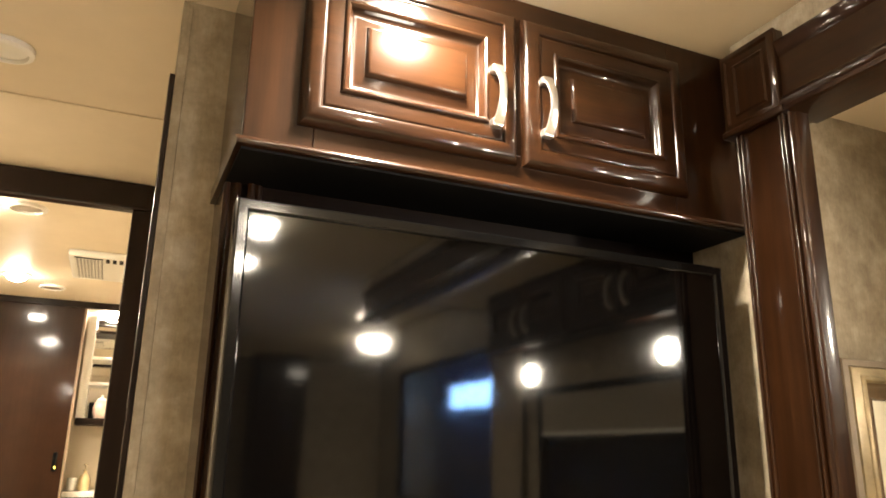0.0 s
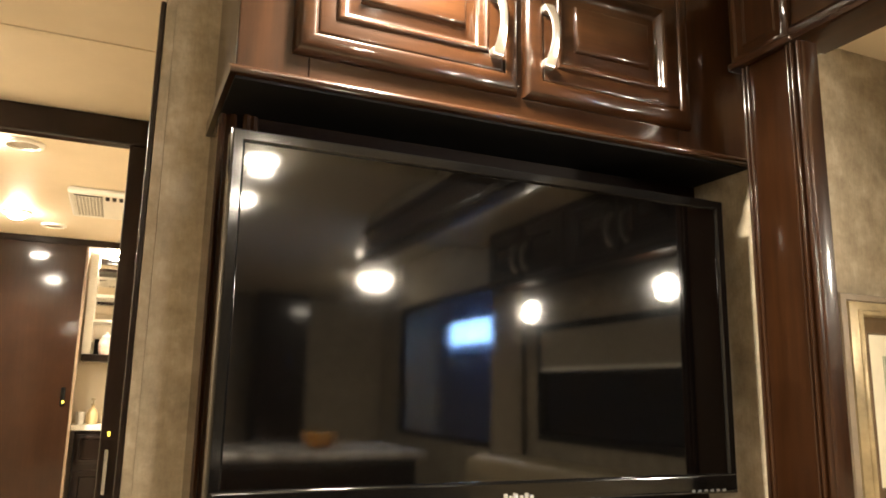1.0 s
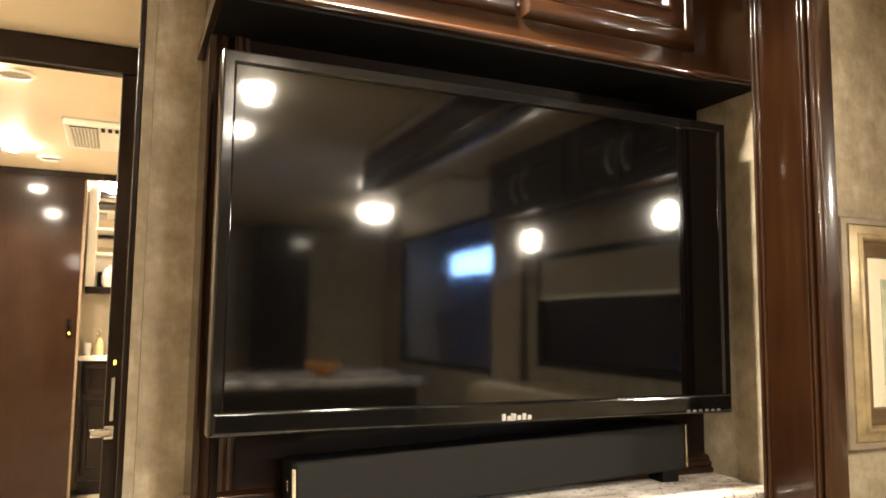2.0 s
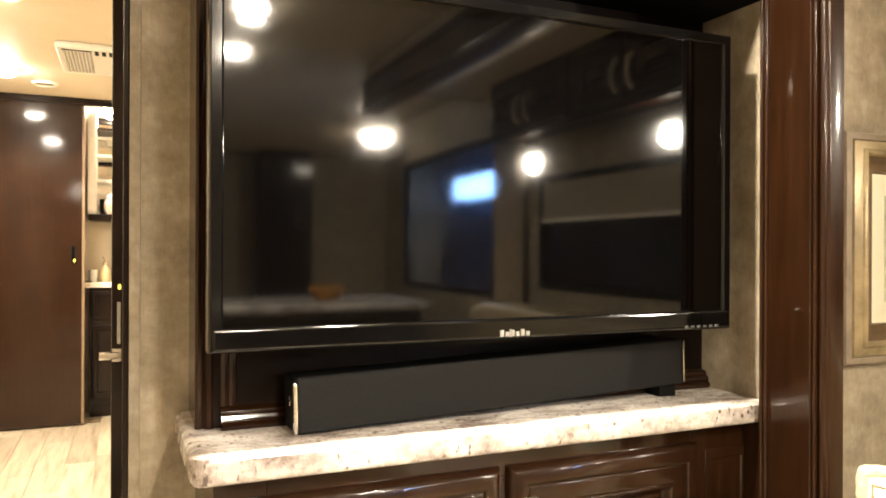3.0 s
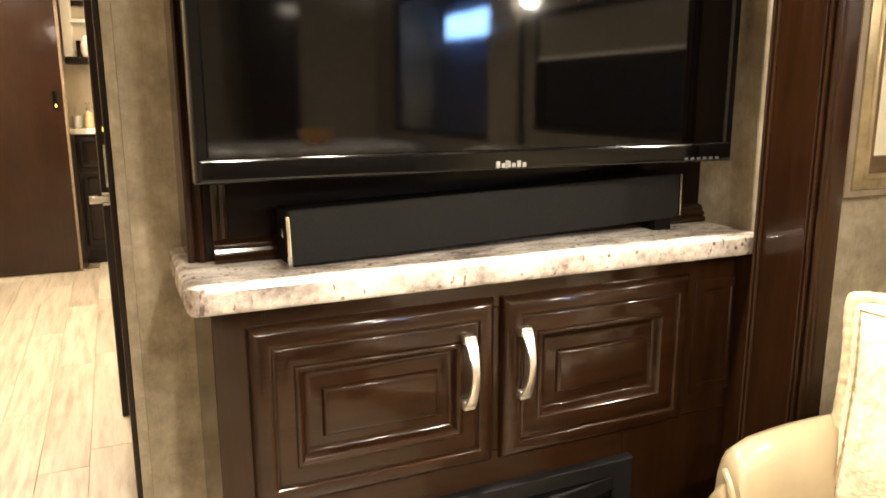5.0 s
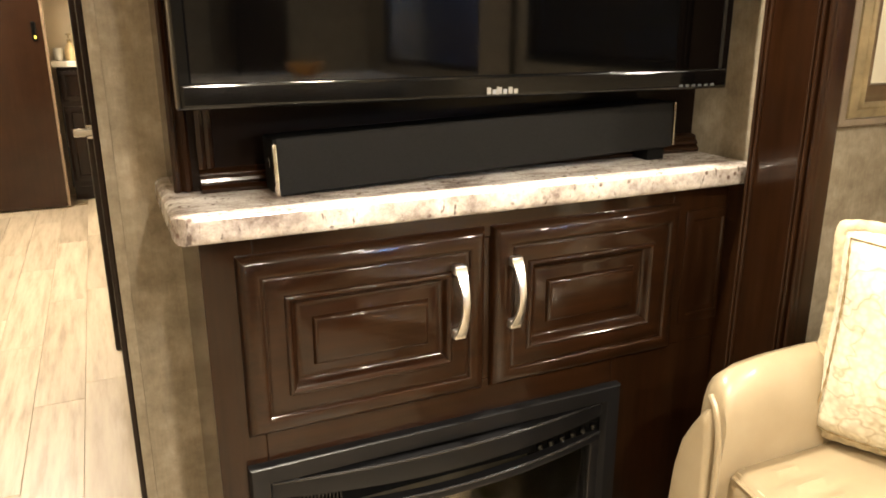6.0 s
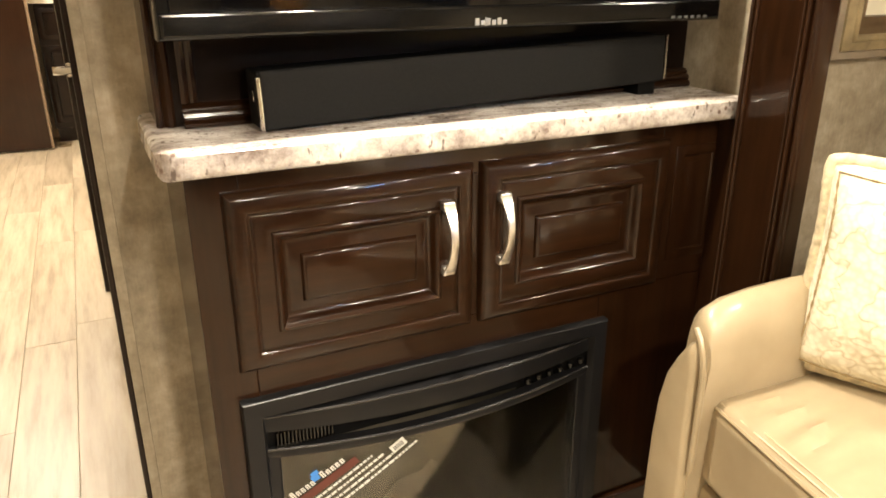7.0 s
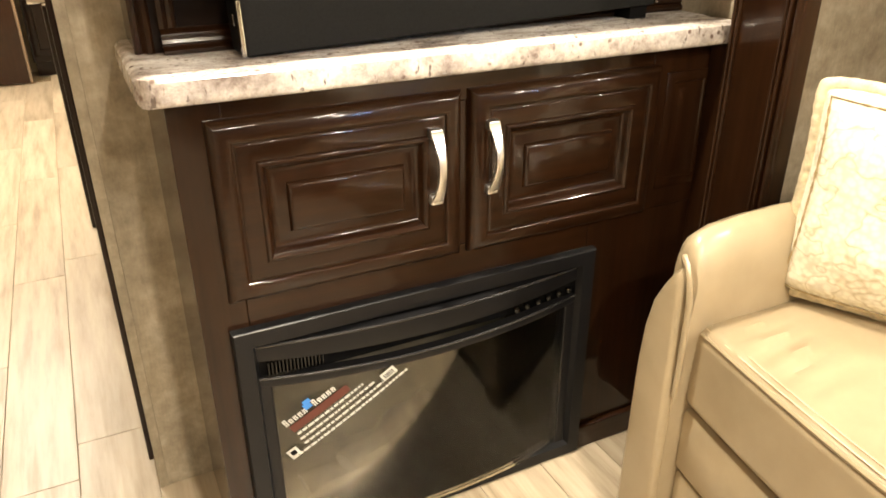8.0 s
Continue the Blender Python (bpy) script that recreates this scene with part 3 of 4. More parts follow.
# the last one, at (-1.40, 1.30), is an added fill lamp out of view
for x, y, w in ((-1.192, 3.76, 55), (-1.195, 2.29, 50), (-0.66, 4.78, 8), (-1.40, 1.30, 12)):
    recessed_lamp(x, y, HALL_CEIL, w, "hall lamps", 1.25)


def wall_lamp(y, z):
    """A small round wall lamp under the overhead cabinets."""
    lamp = thing("wall_lamp", (1.19, y, z - 0.05), "small round wall lamp with a glowing lens", "wall lamp", "wall lamps")
    rot = Matrix.Translation((1.20, y, z)) @ pose(0, 0, 0, 0, -90, 0)
    for name, prof, m in (("trim_ring", [(0.055, 0.001), (0.054, 0.014), (0.046, 0.020), (0.042, 0.016), (0.040, 0.001)], WHITE), ("lens", [(0.040, 0.002), (0.036, 0.016), (0.015, 0.022)], LAMP_GLOW)):
        bm = disc(0, 0, 0, prof)
        bmesh.ops.transform(bm, matrix=rot, verts=bm.verts)
        part(name, bm, m, lamp)
    ob = lamp_light("lamp_light", (1.17, y, z), 21, 0.08)
    ob.rotation_euler = (0, radians(90), 0)


wall_lamp(-1.012, 1.610)
wall_lamp(-1.955, 1.608)

# ---- sofa ----
sofa = thing("sofa", (0.75, -1.25, 0), "beige leather sofa with rolled arm and piped seat cushion", "sofa")
FRONT = [(-0.308, 0.03), (-0.309, 0.22), (-0.309, 0.37), (-0.307, 0.47), (-0.306, 0.555), (-0.303, 0.590), (-0.296, 0.604), (-0.284, 0.596), (-0.266, 0.568), (-0.246, 0.530), (-0.233, 0.475), (-0.226, 0.40), (-0.222, 0.236), (-0.217, 0.03)]


def about(sec, f, c=(-0.268, 0.33)):
    return [(c[0] + (y - c[0]) * f, c[1] + (z - c[1]) * (1 - (1 - f) * 0.35)) for y, z in sec]


part("arm_front", rings([[(x, y, z) for y, z in about(FRONT, f)] for x, f in ((0.232, 0.72), (0.233, 0.84), (0.237, 0.93), (0.244, 0.985), (0.254, 1.0), (0.270, 1.0))]), LEATHER, sofa)


def arm_section(outer, crest):
    """The rolled arm, cut across: inner side, roll, outer side."""
    inner = -0.322
    mid = (inner + outer) / 2
    half = (outer - inner) / 2
    pts = [(inner + 0.012, 0.30), (inner + 0.006, 0.42), (inner + 0.001, 0.50)]
    for k in range(11):
        a = math.pi * k / 10
        pts.append((mid - (half + 0.004) * math.cos(a), 0.575 + (crest - 0.575) * math.sin(a)))
    pts += [(outer, 0.48), (outer, 0.25), (outer, 0.03), (inner + 0.014, 0.03)]
    return pts


stations = [(0.246, -0.284, 0.618), (0.252, -0.270, 0.640), (0.266, -0.258, 0.655), (0.30, -0.252, 0.663), (0.36, -0.250, 0.668), (0.44, -0.254, 0.671), (0.49, -0.262, 0.672), (0.54, -0.266, 0.672), (0.80, -0.266, 0.672), (1.16, -0.266, 0.670)]
part("arm", rings([[(x, y, z) for y, z in arm_section(o, c)] for x, o, c in stations]), LEATHER, sofa)
part("arm_piping", tube([(0.244, -0.316, 0.372), (0.243, -0.318, 0.47), (0.243, -0.318, 0.550), (0.243, -0.311, 0.588), (0.244, -0.301, 0.609), (0.246, -0.288, 0.622)], 0.0055), LEATHER, sofa)


def puffed(x0, x1, y0, y1, z0, z1, bevel, swell, n=18):
    """A cushion: a rounded box whose top swells and creases along its front."""
    bm = box(x0, x1, y0, y1, z0, z1)
    bmesh.ops.subdivide_edges(bm, edges=bm.edges[:], cuts=n, use_grid_fill=True)
    for v in bm.verts:
        p = v.co
        u, w = (p.x - x0) / (x1 - x0), (p.y - y0) / (y1 - y0)
        h = max(0.0, (p.z - z0) / (z1 - z0))
        e = min(p.x - x0, x1 - p.x, 1.0), min(p.y - y0, y1 - p.y, 1.0), min(p.z - z0, z1 - p.z, 1.0)
        q = [max(0.0, bevel - d) for d in e]
        s2 = math.sqrt(sum(d * d for d in q))
        if s2 > bevel:
            f = bevel / s2
            c = [min(max(a, lo + bevel), hi - bevel) for a, lo, hi in zip(p, (x0, y0, z0), (x1, y1, z1))]
            p.x, p.y, p.z = (c[k] + (p[k] - c[k]) * f for k in range(3))
        edge = min(u, 1 - u, w, 1 - w)
        p.z += swell * h * (1 - math.exp(-edge * 9))
        if h > 0.95:
            crease = math.sin(p.y * 135 + 2.5 * noise.noise((p.y * 9, p.x * 6, 1.0))) * math.exp(-((u - 0.115) / 0.085) ** 2) * (0.55 + 0.9 * noise.noise((p.y * 6, 2.0, 5.0)))
            p.z += 0.0062 * crease + 0.006 * noise.noise((p.x * 7, p.y * 7, 3.0))
    return bm


SX = 0.275


def front_bow(y, y0, y1):
    """How far the seat's front edge swells forward between its two ends."""
    d = min(abs(y - y0), abs(y1 - y)) / (0.5 * abs(y1 - y0))
    return 0.066 * (1 - max(0.0, 1 - d) ** 1.35)


def bowed(bm, y0, y1):
    """Pushes the front of a seat part forward, fading towards its back."""
    for v in bm.verts:
        if y0 < v.co.y < y1:
            v.co.x -= front_bow(v.co.y, y0, y1) * max(0.0, 1 - (v.co.x - SX) / 0.45)
    return bm


def slab(x0, x1, y0, y1, z0, z1, bevel):
    """A padded board cut into strips along its length, so that it can bow."""
    n = 24
    inset = ((bevel, 0.0), (bevel * 0.3, 0.3), (0.0, 1.0))
    sec = [(x0 + a, z0 + b * bevel) for a, b in inset] + [(x0 + a, z1 - b * bevel) for a, b in reversed(inset)] + [(x1, z1), (x1, z0)]
    return rings([[(x, y0 + (y1 - y0) * k / n, z) for x, z in sec] for k in range(n + 1)])


for y0, y1, cuts in ((-1.235, -0.302, 64), (-2.175, -1.240, 24)):
    seat = part("seat_cushion", bowed(puffed(SX, 0.98, y0, y1, 0.338, 0.494, 0.022, 0.018, cuts), y0, y1), LEATHER, sofa)
    for name, back, z, radius, mat in (("seat_piping", 0.004, 0.489, 0.0042, LEATHER), ("stitching", 0.013, 0.4960, 0.0012, STITCH), ("stitching", 0.024, 0.4990, 0.0010, STITCH)):
        part(name, tube([(SX + back - front_bow(y, y0, y1), y, z) for y in np.linspace(y0 + 0.022, y1 - 0.022, 34)], radius, 6), mat, seat)
    part("front_rail", bowed(slab(SX + 0.006, SX + 0.06, y0 - 0.003, y1 - 0.010, 0.195, 0.328, 0.012), y0, y1), LEATHER, sofa)
    part("front_skirt", bowed(slab(SX + 0.010, SX + 0.06, y0 - 0.003, y1 - 0.010, 0.03, 0.190, 0.010), y0, y1), LEATHER, sofa)
part("base", box(SX + 0.06, 1.16, -2.17, -0.312, 0.03, 0.336), BLACK_MATT, sofa)
part("backrest", puffed(0.93, 1.17, -2.17, -0.325, 0.34, 0.955, 0.05, 0.01, 14), LEATHER, sofa)
part("arm_far", box(0.26, 1.16, -2.28, -2.18, 0.03, 0.665, 0.04, 4), LEATHER, sofa)

pillow_base = thing("throw_pillow", (0.58, -0.44, 0.505), "cream brocade throw pillow with fringed edge on the sofa", "pillow")


def pillow_edge(u, w, k):
    """Soft square: sides drawn in, corners rounded."""
    r = 1 - 0.075 * (abs(u) * abs(w)) ** 5
    wave = 0.008 * math.sin(5.3 * w + 1.7 * u)
    return u * k * (1 - 0.115 * (1 - w * w) + wave) * r, w * k * (1 - 0.06 * (1 - u * u)) * r


def pillow_mesh(size, thick, n=26):
    bm = bmesh.new()
    for s in (1, -1):
        rows = []
        for j in range(n + 1):
            row = []
            for i in range(n + 1):
                u, w = 2 * i / n - 1, 2 * j / n - 1
                h = thick * max(0.0, (1 - abs(u) ** 3.2) * (1 - abs(w) ** 3.2)) ** 0.6
                h *= 1 + 0.10 * noise.noise((u * 2.4, w * 2.4, s)) + 0.05 * noise.noise((u * 7, w * 7, s))
                row.append(bm.verts.new((s * h, *pillow_edge(u, w, size / 2))))
            rows.append(row)
        for j in range(n):
            for i in range(n):
                bm.faces.new((rows[j][i], rows[j][i + 1], rows[j + 1][i + 1], rows[j + 1][i]))
    bmesh.ops.remove_doubles(bm, verts=bm.verts, dist=0.0006)
    return bm


PM = pose(0.545, -0.450, 0.690, 0, 0, 27.9) @ pose(0, 0, 0, 2.6, 0, 0)
PSIZE = 0.370
bm = pillow_mesh(PSIZE, 0.075)
bmesh.ops.transform(bm, matrix=PM, verts=bm.verts)
part("cushion", bm, PILLOW, pillow_base)


def pillow_border():
    """A ruffled gimp border round the pillow's edge."""
    path = []
    k = PSIZE / 2
    for (a, b) in (((-1, -1), (1, -1)), ((1, -1), (1, 1)), ((1, 1), (-1, 1)), ((-1, 1), (-1, -1))):
        for i in range(110):
            f = i / 110
            u, w = a[0] + (b[0] - a[0]) * f, a[1] + (b[1] - a[1]) * f
            path.append(PM @ Vector((0.0004 * math.sin(i * 1.1), *pillow_edge(u, w, k))))
    path.append(path[0])
    return tube(path, lambda f: 0.0108 + 0.0004 * math.sin(f * 391), 10)


def pillow_seam(f0):
    """A line of stitches on the front face, just inside the border."""
    path = []
    for a, b in (((-1, -1), (1, -1)), ((1, -1), (1, 1)), ((1, 1), (-1, 1)), ((-1, 1), (-1, -1))):
        for i in range(30):
            f = i / 30
            u, w = (a[0] + (b[0] - a[0]) * f) * f0, (a[1] + (b[1] - a[1]) * f) * f0
            h = 0.075 * max(0.0, (1 - abs(u) ** 3.2) * (1 - abs(w) ** 3.2)) ** 0.6
            path.append(PM @ Vector((-h * 1.04 - 0.001, *pillow_edge(u, w, PSIZE / 2))))
    path.append(path[0])
    return tube(path, lambda f: 0.0014 + 0.0008 * math.sin(f * 420), 6)


part("stitching", pillow_seam(0.90), plain("tan_thread", (0.30, 0.22, 0.11), 0.8), pillow_base)
part("gimp_border", pillow_border(), plain("gimp_braid", (0.62, 0.53, 0.36), 0.8, vary=0.35, scale=60, bumped=0.4), pillow_base, "ruffled cream border")

# ---- picture ----
pic = thing("framed_picture", (1.0, -0.04, 0.95), "picture with pale mat in a gilt and bronze frame", "picture")
PX0, PX1, PZ0, PZ1 = 0.749, 1.160, 0.977, 1.446
part("outer_edge", panel_rings(PX0, PX1, PZ0, PZ1, -0.030, [(0, 0), (0, 0.019), (0.002, 0.022), (0.014, 0.025), (0.016, 0.022)], False), plain("taupe_edge", (0.22, 0.175, 0.125), 0.5, vary=0.2, scale=16), pic, "taupe outer edge of the frame")
part("frame", panel_rings(PX0, PX1, PZ0, PZ1, -0.030, [(0.016, 0.022), (0.018, 0.027), (0.026, 0.031), (0.034, 0.0335), (0.036, 0.037), (0.040, 0.039), (0.044, 0.038), (0.047, 0.034), (0.048, 0.029)], False), GOLD, pic)
part("inner_frame", panel_rings(PX0, PX1, PZ0, PZ1, -0.030, [(0.048, 0.029), (0.056, 0.022), (0.066, 0.018), (0.076, 0.017), (0.079, 0.019), (0.082, 0.011)], False), BRONZE, pic, "dark bronze inner moulding")
part("picture_mat", box(PX0 + 0.080, PX1 - 0.080, -0.042, -0.034, PZ0 + 0.080, PZ1 - 0.080), PAPER, pic)
part("print", box(PX0 + 0.125, PX1 - 0.125, -0.0435, -0.0422, PZ0 + 0.125, PZ1 - 0.125), plain("faded_print", (0.42, 0.45, 0.33), 0.6, vary=0.5, scale=14), pic)

# ---- far room ----
far_door = thing("wardrobe_door", (-1.3, 4.52, 0), "tall glossy dark wooden sliding door", "door")
part("leaf", box(-1.74, -0.829, 4.50, 4.54, 0.012, HALL_CEIL - 0.012, 0.004), CHESTNUT, far_door)
handle = part("pull", box(-0.900, -0.872, 4.485, 4.502, 1.10, 1.22, 0.006), BLACK_GLOSS, far_door)
part("status_light", box(-0.886, -0.876, 4.480, 4.486, 1.115, 1.132, 0.002), LED, handle)
part("top_rail", box(-1.74, -0.50, 4.49, 4.55, HALL_CEIL - 0.045, HALL_CEIL, 0.004), ESPRESSO, far_door)
part("edge_strip", box(-0.836, -0.820, 4.494, 4.546, 0.012, HALL_CEIL - 0.05, 0.003), plain("satin_edge", (0.20, 0.14, 0.09), 0.3), far_door)

# latch on the doorway post
latch = thing("door_latch", (-0.615, 1.80, 0.80), "chrome lever latch with plate on the dark post", "door handle")
part("plate", box(-0.594, -0.582, 1.794, 1.800, 0.865, 1.015, 0.002), CHROME, latch)
part("lever", tube([(-0.588, 1.792, 0.826), (-0.606, 1.778, 0.826), (-0.652, 1.775, 0.826)], 0.014, 10), CHROME, latch)
part("rose", box(-0.610, -0.578, 1.786, 1.800, 0.802, 0.850, 0.004), CHROME, latch)
part("status_light", box(-0.590, -0.582, 1.792, 1.800, 1.060, 1.076, 0.002), LED, latch)

# ceiling vent in the far room
vent = thing("ceiling_vent", (-0.66, 3.3, HALL_CEIL - 0.03), "white plastic ceiling air vent with a slatted grille", "vent")
part("housing", box(-0.890, -0.560, 2.970, 3.56, HALL_CEIL - 0.035, HALL_CEIL, 0.012, 3), WHITE, vent)
grille = part("grille_opening", box(-0.860, -0.726, 3.00, 3.49, HALL_CEIL - 0.040, HALL_CEIL - 0.034), BLACK_MATT, vent)
for k in range(12):
    y = 3.01 + k * 0.041
    part("slat", box(-0.860, -0.726, y, y + 0.013, HALL_CEIL - 0.0425, HALL_CEIL - 0.039), WHITE, grille)
for k in range(8):
    x = -0.858 + k * 0.0165
    part("slat", box(x, x + 0.005, 3.00, 3.49, HALL_CEIL - 0.043, HALL_CEIL - 0.0395), WHITE, grille)
for k in range(4):
    x = -0.712 + k * 0.033
    part("slot", box(x, x + 0.019, 2.995, 3.075, HALL_CEIL - 0.0375, HALL_CEIL - 0.034), BLACK_MATT, vent)


def ceiling_disc(name, x, y, z, r, mat, label, category):
    ob = thing(name, (x, y, z - 0.02), label, category)
    part("rim", disc(x, y, z, [(r, -0.001), (r * 0.98, -0.012), (r * 0.80, -0.016), (r * 0.76, -0.004)]), WHITE, ob)
    part("cover", disc(x, y, z, [(r * 0.76, -0.003), (r * 0.74, -0.008), (r * 0.2, -0.011)]), mat, ob)


GREY_MESH = plain("grey_mesh", (0.26, 0.22, 0.17), 0.7, vary=0.2, scale=200)
ceiling_disc("ceiling_speaker", -1.022, 2.317, HALL_CEIL, 0.080, GREY_MESH, "round ceiling speaker with grey mesh cover", "speaker")
ceiling_disc("ceiling_speaker", -1.022, 4.056, HALL_CEIL, 0.075, GREY_MESH, "small round ceiling speaker with grey mesh cover", "speaker")
ceiling_disc("smoke_detector", -0.911, 0.641, CEIL, 0.06, WHITE, "flat round cream ceiling detector", "detector")
single("ceiling_seam", box(-1.74, -0.50, 0.885, 0.918, CEIL - 0.004, CEIL - 0.0005, 0.001), CREAM, "thin cream batten along the ceiling joint", "trim", "structure")

# vanity and open shelf beyond the sliding door
MIRROR = plain("mirror_glass", (0.85, 0.84, 0.80), 0.03, 1.0, vary=0.01)
QUARTZ = plain("white_quartz", (0.74, 0.71, 0.63), 0.3, vary=0.08, scale=40)
vanity = thing("vanity_cabinet", (-0.68, 4.810, 0), "dark wooden bathroom vanity with white top", "cabinet")
part("body", box(-0.80, -0.50, 4.710, 4.920, 0.10, 0.925, 0.003), ESPRESSO, vanity)
part("plinth", box(-0.79, -0.51, 4.750, 4.920, 0.0, 0.10), ESPRESSO, vanity)
part("drawer_front", panel_rings(-0.785, -0.515, 0.70, 0.90, 4.710, [(0, 0), (0, 0.012), (0.01, 0.016), (0.03, 0.016), (0.036, 0.010)]), ESPRESSO, vanity)
part("door_front", panel_rings(-0.785, -0.515, 0.14, 0.66, 4.710, [(0, 0), (0, 0.012), (0.01, 0.016), (0.04, 0.016), (0.046, 0.008)]), ESPRESSO, vanity)
part("top", box(-0.83, -0.50, 4.680, 4.930, 0.927, 0.967, 0.006), QUARTZ, vanity)
shelf = thing("shelf_unit", (-0.65, 4.830, 1.5), "cream open shelf unit with mirrored back and dark ledge", "shelf")
part("side_board", box(-0.812, -0.757, 4.730, 4.930, 1.45, 2.17), WHITE, shelf)
part("mirror_back", box(-0.757, -0.50, 4.915, 4.929, 1.45, 2.17), MIRROR, shelf)
part("ledge", box(-0.81, -0.50, 4.690, 4.930, 1.40, 1.45, 0.008), ESPRESSO, shelf)
for z in (1.68, 1.86, 2.05):
    part("shelf_board", box(-0.757, -0.50, 4.760, 4.915, z, z + 0.022, 0.002), ESPRESSO if z > 2.0 else WHITE, shelf)
bottle = thing("soap_bottle", (-0.70, 4.750, 0.967), "small glass soap dispenser with gold pump", "bottle")
part("flask", disc(-0.70, 4.750, 0.967, [(0.030, 0.0), (0.036, 0.01), (0.036, 0.07), (0.026, 0.10), (0.011, 0.115), (0.011, 0.13)], 18), plain("amber_glass", (0.62, 0.47, 0.25), 0.15), bottle)
part("pump", disc(-0.70, 4.750, 1.097, [(0.012, 0.0), (0.014, 0.008), (0.005, 0.012), (0.005, 0.035), (0.016, 0.038), (0.014, 0.048)], 14), GOLD, bottle)
cup = thing("cup", (-0.775, 4.750, 0.967), "small white ceramic cup on the vanity", "cup")
part("body", disc(-0.775, 4.750, 0.967, [(0.022, 0.0), (0.027, 0.006), (0.031, 0.085), (0.028, 0.085), (0.024, 0.01)], 18), WHITE, cup)
jar = thing("jar", (-0.655, 4.770, 1.45), "round white jar with red marks on the ledge", "jar")
part("pot", disc(-0.655, 4.770, 1.45, [(0.040, 0.0), (0.056, 0.03), (0.058, 0.08), (0.045, 0.11), (0.035, 0.125)], 20), plain("glazed_pot", (0.72, 0.52, 0.42), 0.3, vary=0.35, scale=22), jar)
part("lid", disc(-0.655, 4.770, 1.575, [(0.037, 0.0), (0.034, 0.012), (0.010, 0.022), (0.012, 0.034), (0.006, 0.038)], 20), WHITE, jar)
case = thing("small_case", (-0.72, 4.780, 1.45), "small black case on the ledge", "box")
part("body", box(-0.735, -0.705, 4.750, 4.820, 1.45, 1.56, 0.004), BLACK_MATT, case)
grate = thing("floor_vent", (-0.75, 4.580, 0.0), "small tan metal floor register", "vent")
part("frame", box(-0.80, -0.72, 4.560, 4.670, 0.0, 0.006, 0.002), BRONZE, grate)
for k in range(5):
    part("slat", box(-0.795 + 0.015 * k, -0.789 + 0.015 * k, 4.570, 4.660, 0.006, 0.009), GOLD, grate)

# overhead cabinets in the slide-out, above the sofa
def overhead_face(y0, y1, z0, z1):
    """A raised-panel door facing the room."""
    loops = []
    for inset, proud in DOOR_FRAME + DOOR_PANEL[1:]:
        x = 1.075 - proud
        loops.append([(x, y0 + inset, z0 + inset), (x, y0 + inset, z1 - inset), (x, y1 - inset, z1 - inset), (x, y1 - inset, z0 + inset)])
    return rings(loops)


for k in range(3):
    y1, y0 = -0.04 - 0.72 * k, -0.75 - 0.72 * k
    over = thing("overhead_cabinet", (1.12, (y0 + y1) / 2, 1.72), "dark cherry overhead cabinet above the sofa", "cabinet", "overhead cabinets")
    part("body", box(1.075, 1.199, y0, y1, 1.72, 2.009, 0.003), WOOD_Y, over)
    mid = (y0 + y1) / 2
    for a, b, hy in ((y0 + 0.02, mid - 0.004, mid - 0.045), (mid + 0.004, y1 - 0.02, mid + 0.045)):
        door = part("door", overhead_face(a, b, 1.74, 1.99), WOOD_Y, over)
        part("handle", tube([(1.056, hy, 1.775), (1.036, hy, 1.795), (1.028, hy, 1.835), (1.036, hy, 1.875), (1.056, hy, 1.895)], lambda f: 0.007 + 0.004 * abs(2 * f - 1), 8), NICKEL, door, "brushed nickel bow handle")

# window of the slide-out with curtain
window = thing("window_1", (1.23, -3.0, 0.95), "dark evening window with a bluish glow outside", "window", kind="structure")
pane = part("pane", box(1.228, 1.232, -3.77, -2.23, 0.98, 1.77), glass_material("window_glass"), window)
pane.visible_shadow = False
for y0, y1, z0, z1 in ((-3.80, -3.77, 0.95, 1.80), (-2.23, -2.20, 0.95, 1.80), (-3.77, -2.23, 0.95, 0.98), (-3.77, -2.23, 1.77, 1.80)):
    part("window_frame", box(1.21, 1.25, y0, y1, z0, z1), BLACK_MATT, window)
EVENING = plain("evening_backdrop", (0.02, 0.035, 0.09), 0.9)
single("backdrop", box(1.50, 1.52, -3.79, -1.5, 0.2, 2.1), EVENING, "dark blue evening outside the window", "backdrop", "structure")
single("awning_light", box(1.455, 1.5005, -3.50, -2.76, 1.532, 1.682, 0.020, 3), BLUE_GLOW, "bluish outdoor light strip beyond the window", "outdoor light")


def curtain(y0, y1):
    front = [(1.165 + 0.018 * math.sin(k * 1.25), y0 + (y1 - y0) * k / 40) for k in range(41)]
    sec = front + [(x + 0.006, y) for x, y in reversed(front)]
    return rings([[(x, y, z) for x, y in sec] for z in (0.55, 1.86)])


single("curtain", curtain(-2.33, -2.03), CURTAIN, "gathered taupe curtain beside the window", "curtain")

# window behind the sofa, its shade half drawn
window = thing("window_2", (1.23, -1.1, 1.03), "dark night window behind the sofa with a half-drawn shade", "window", kind="structure")
pane = part("pane", box(1.228, 1.232, -1.90, -0.33, 1.06, 1.51), glass_material("night_glass"), window)
for y0, y1, z0, z1 in ((-1.93, -1.90, 1.03, 1.54), (-0.33, -0.30, 1.03, 1.54), (-1.90, -0.33, 1.03, 1.06), (-1.90, -0.33, 1.51, 1.54)):
    part("window_frame", box(1.19, 1.25, y0, y1, z0, z1), BLACK_MATT, window)
SHADE = plain("linen_shade", (0.30, 0.26, 0.20), 0.8, vary=0.08, scale=40)
shade = part("shade", box(1.196, 1.204, -1.90, -0.33, 1.345, 1.51), SHADE, window)
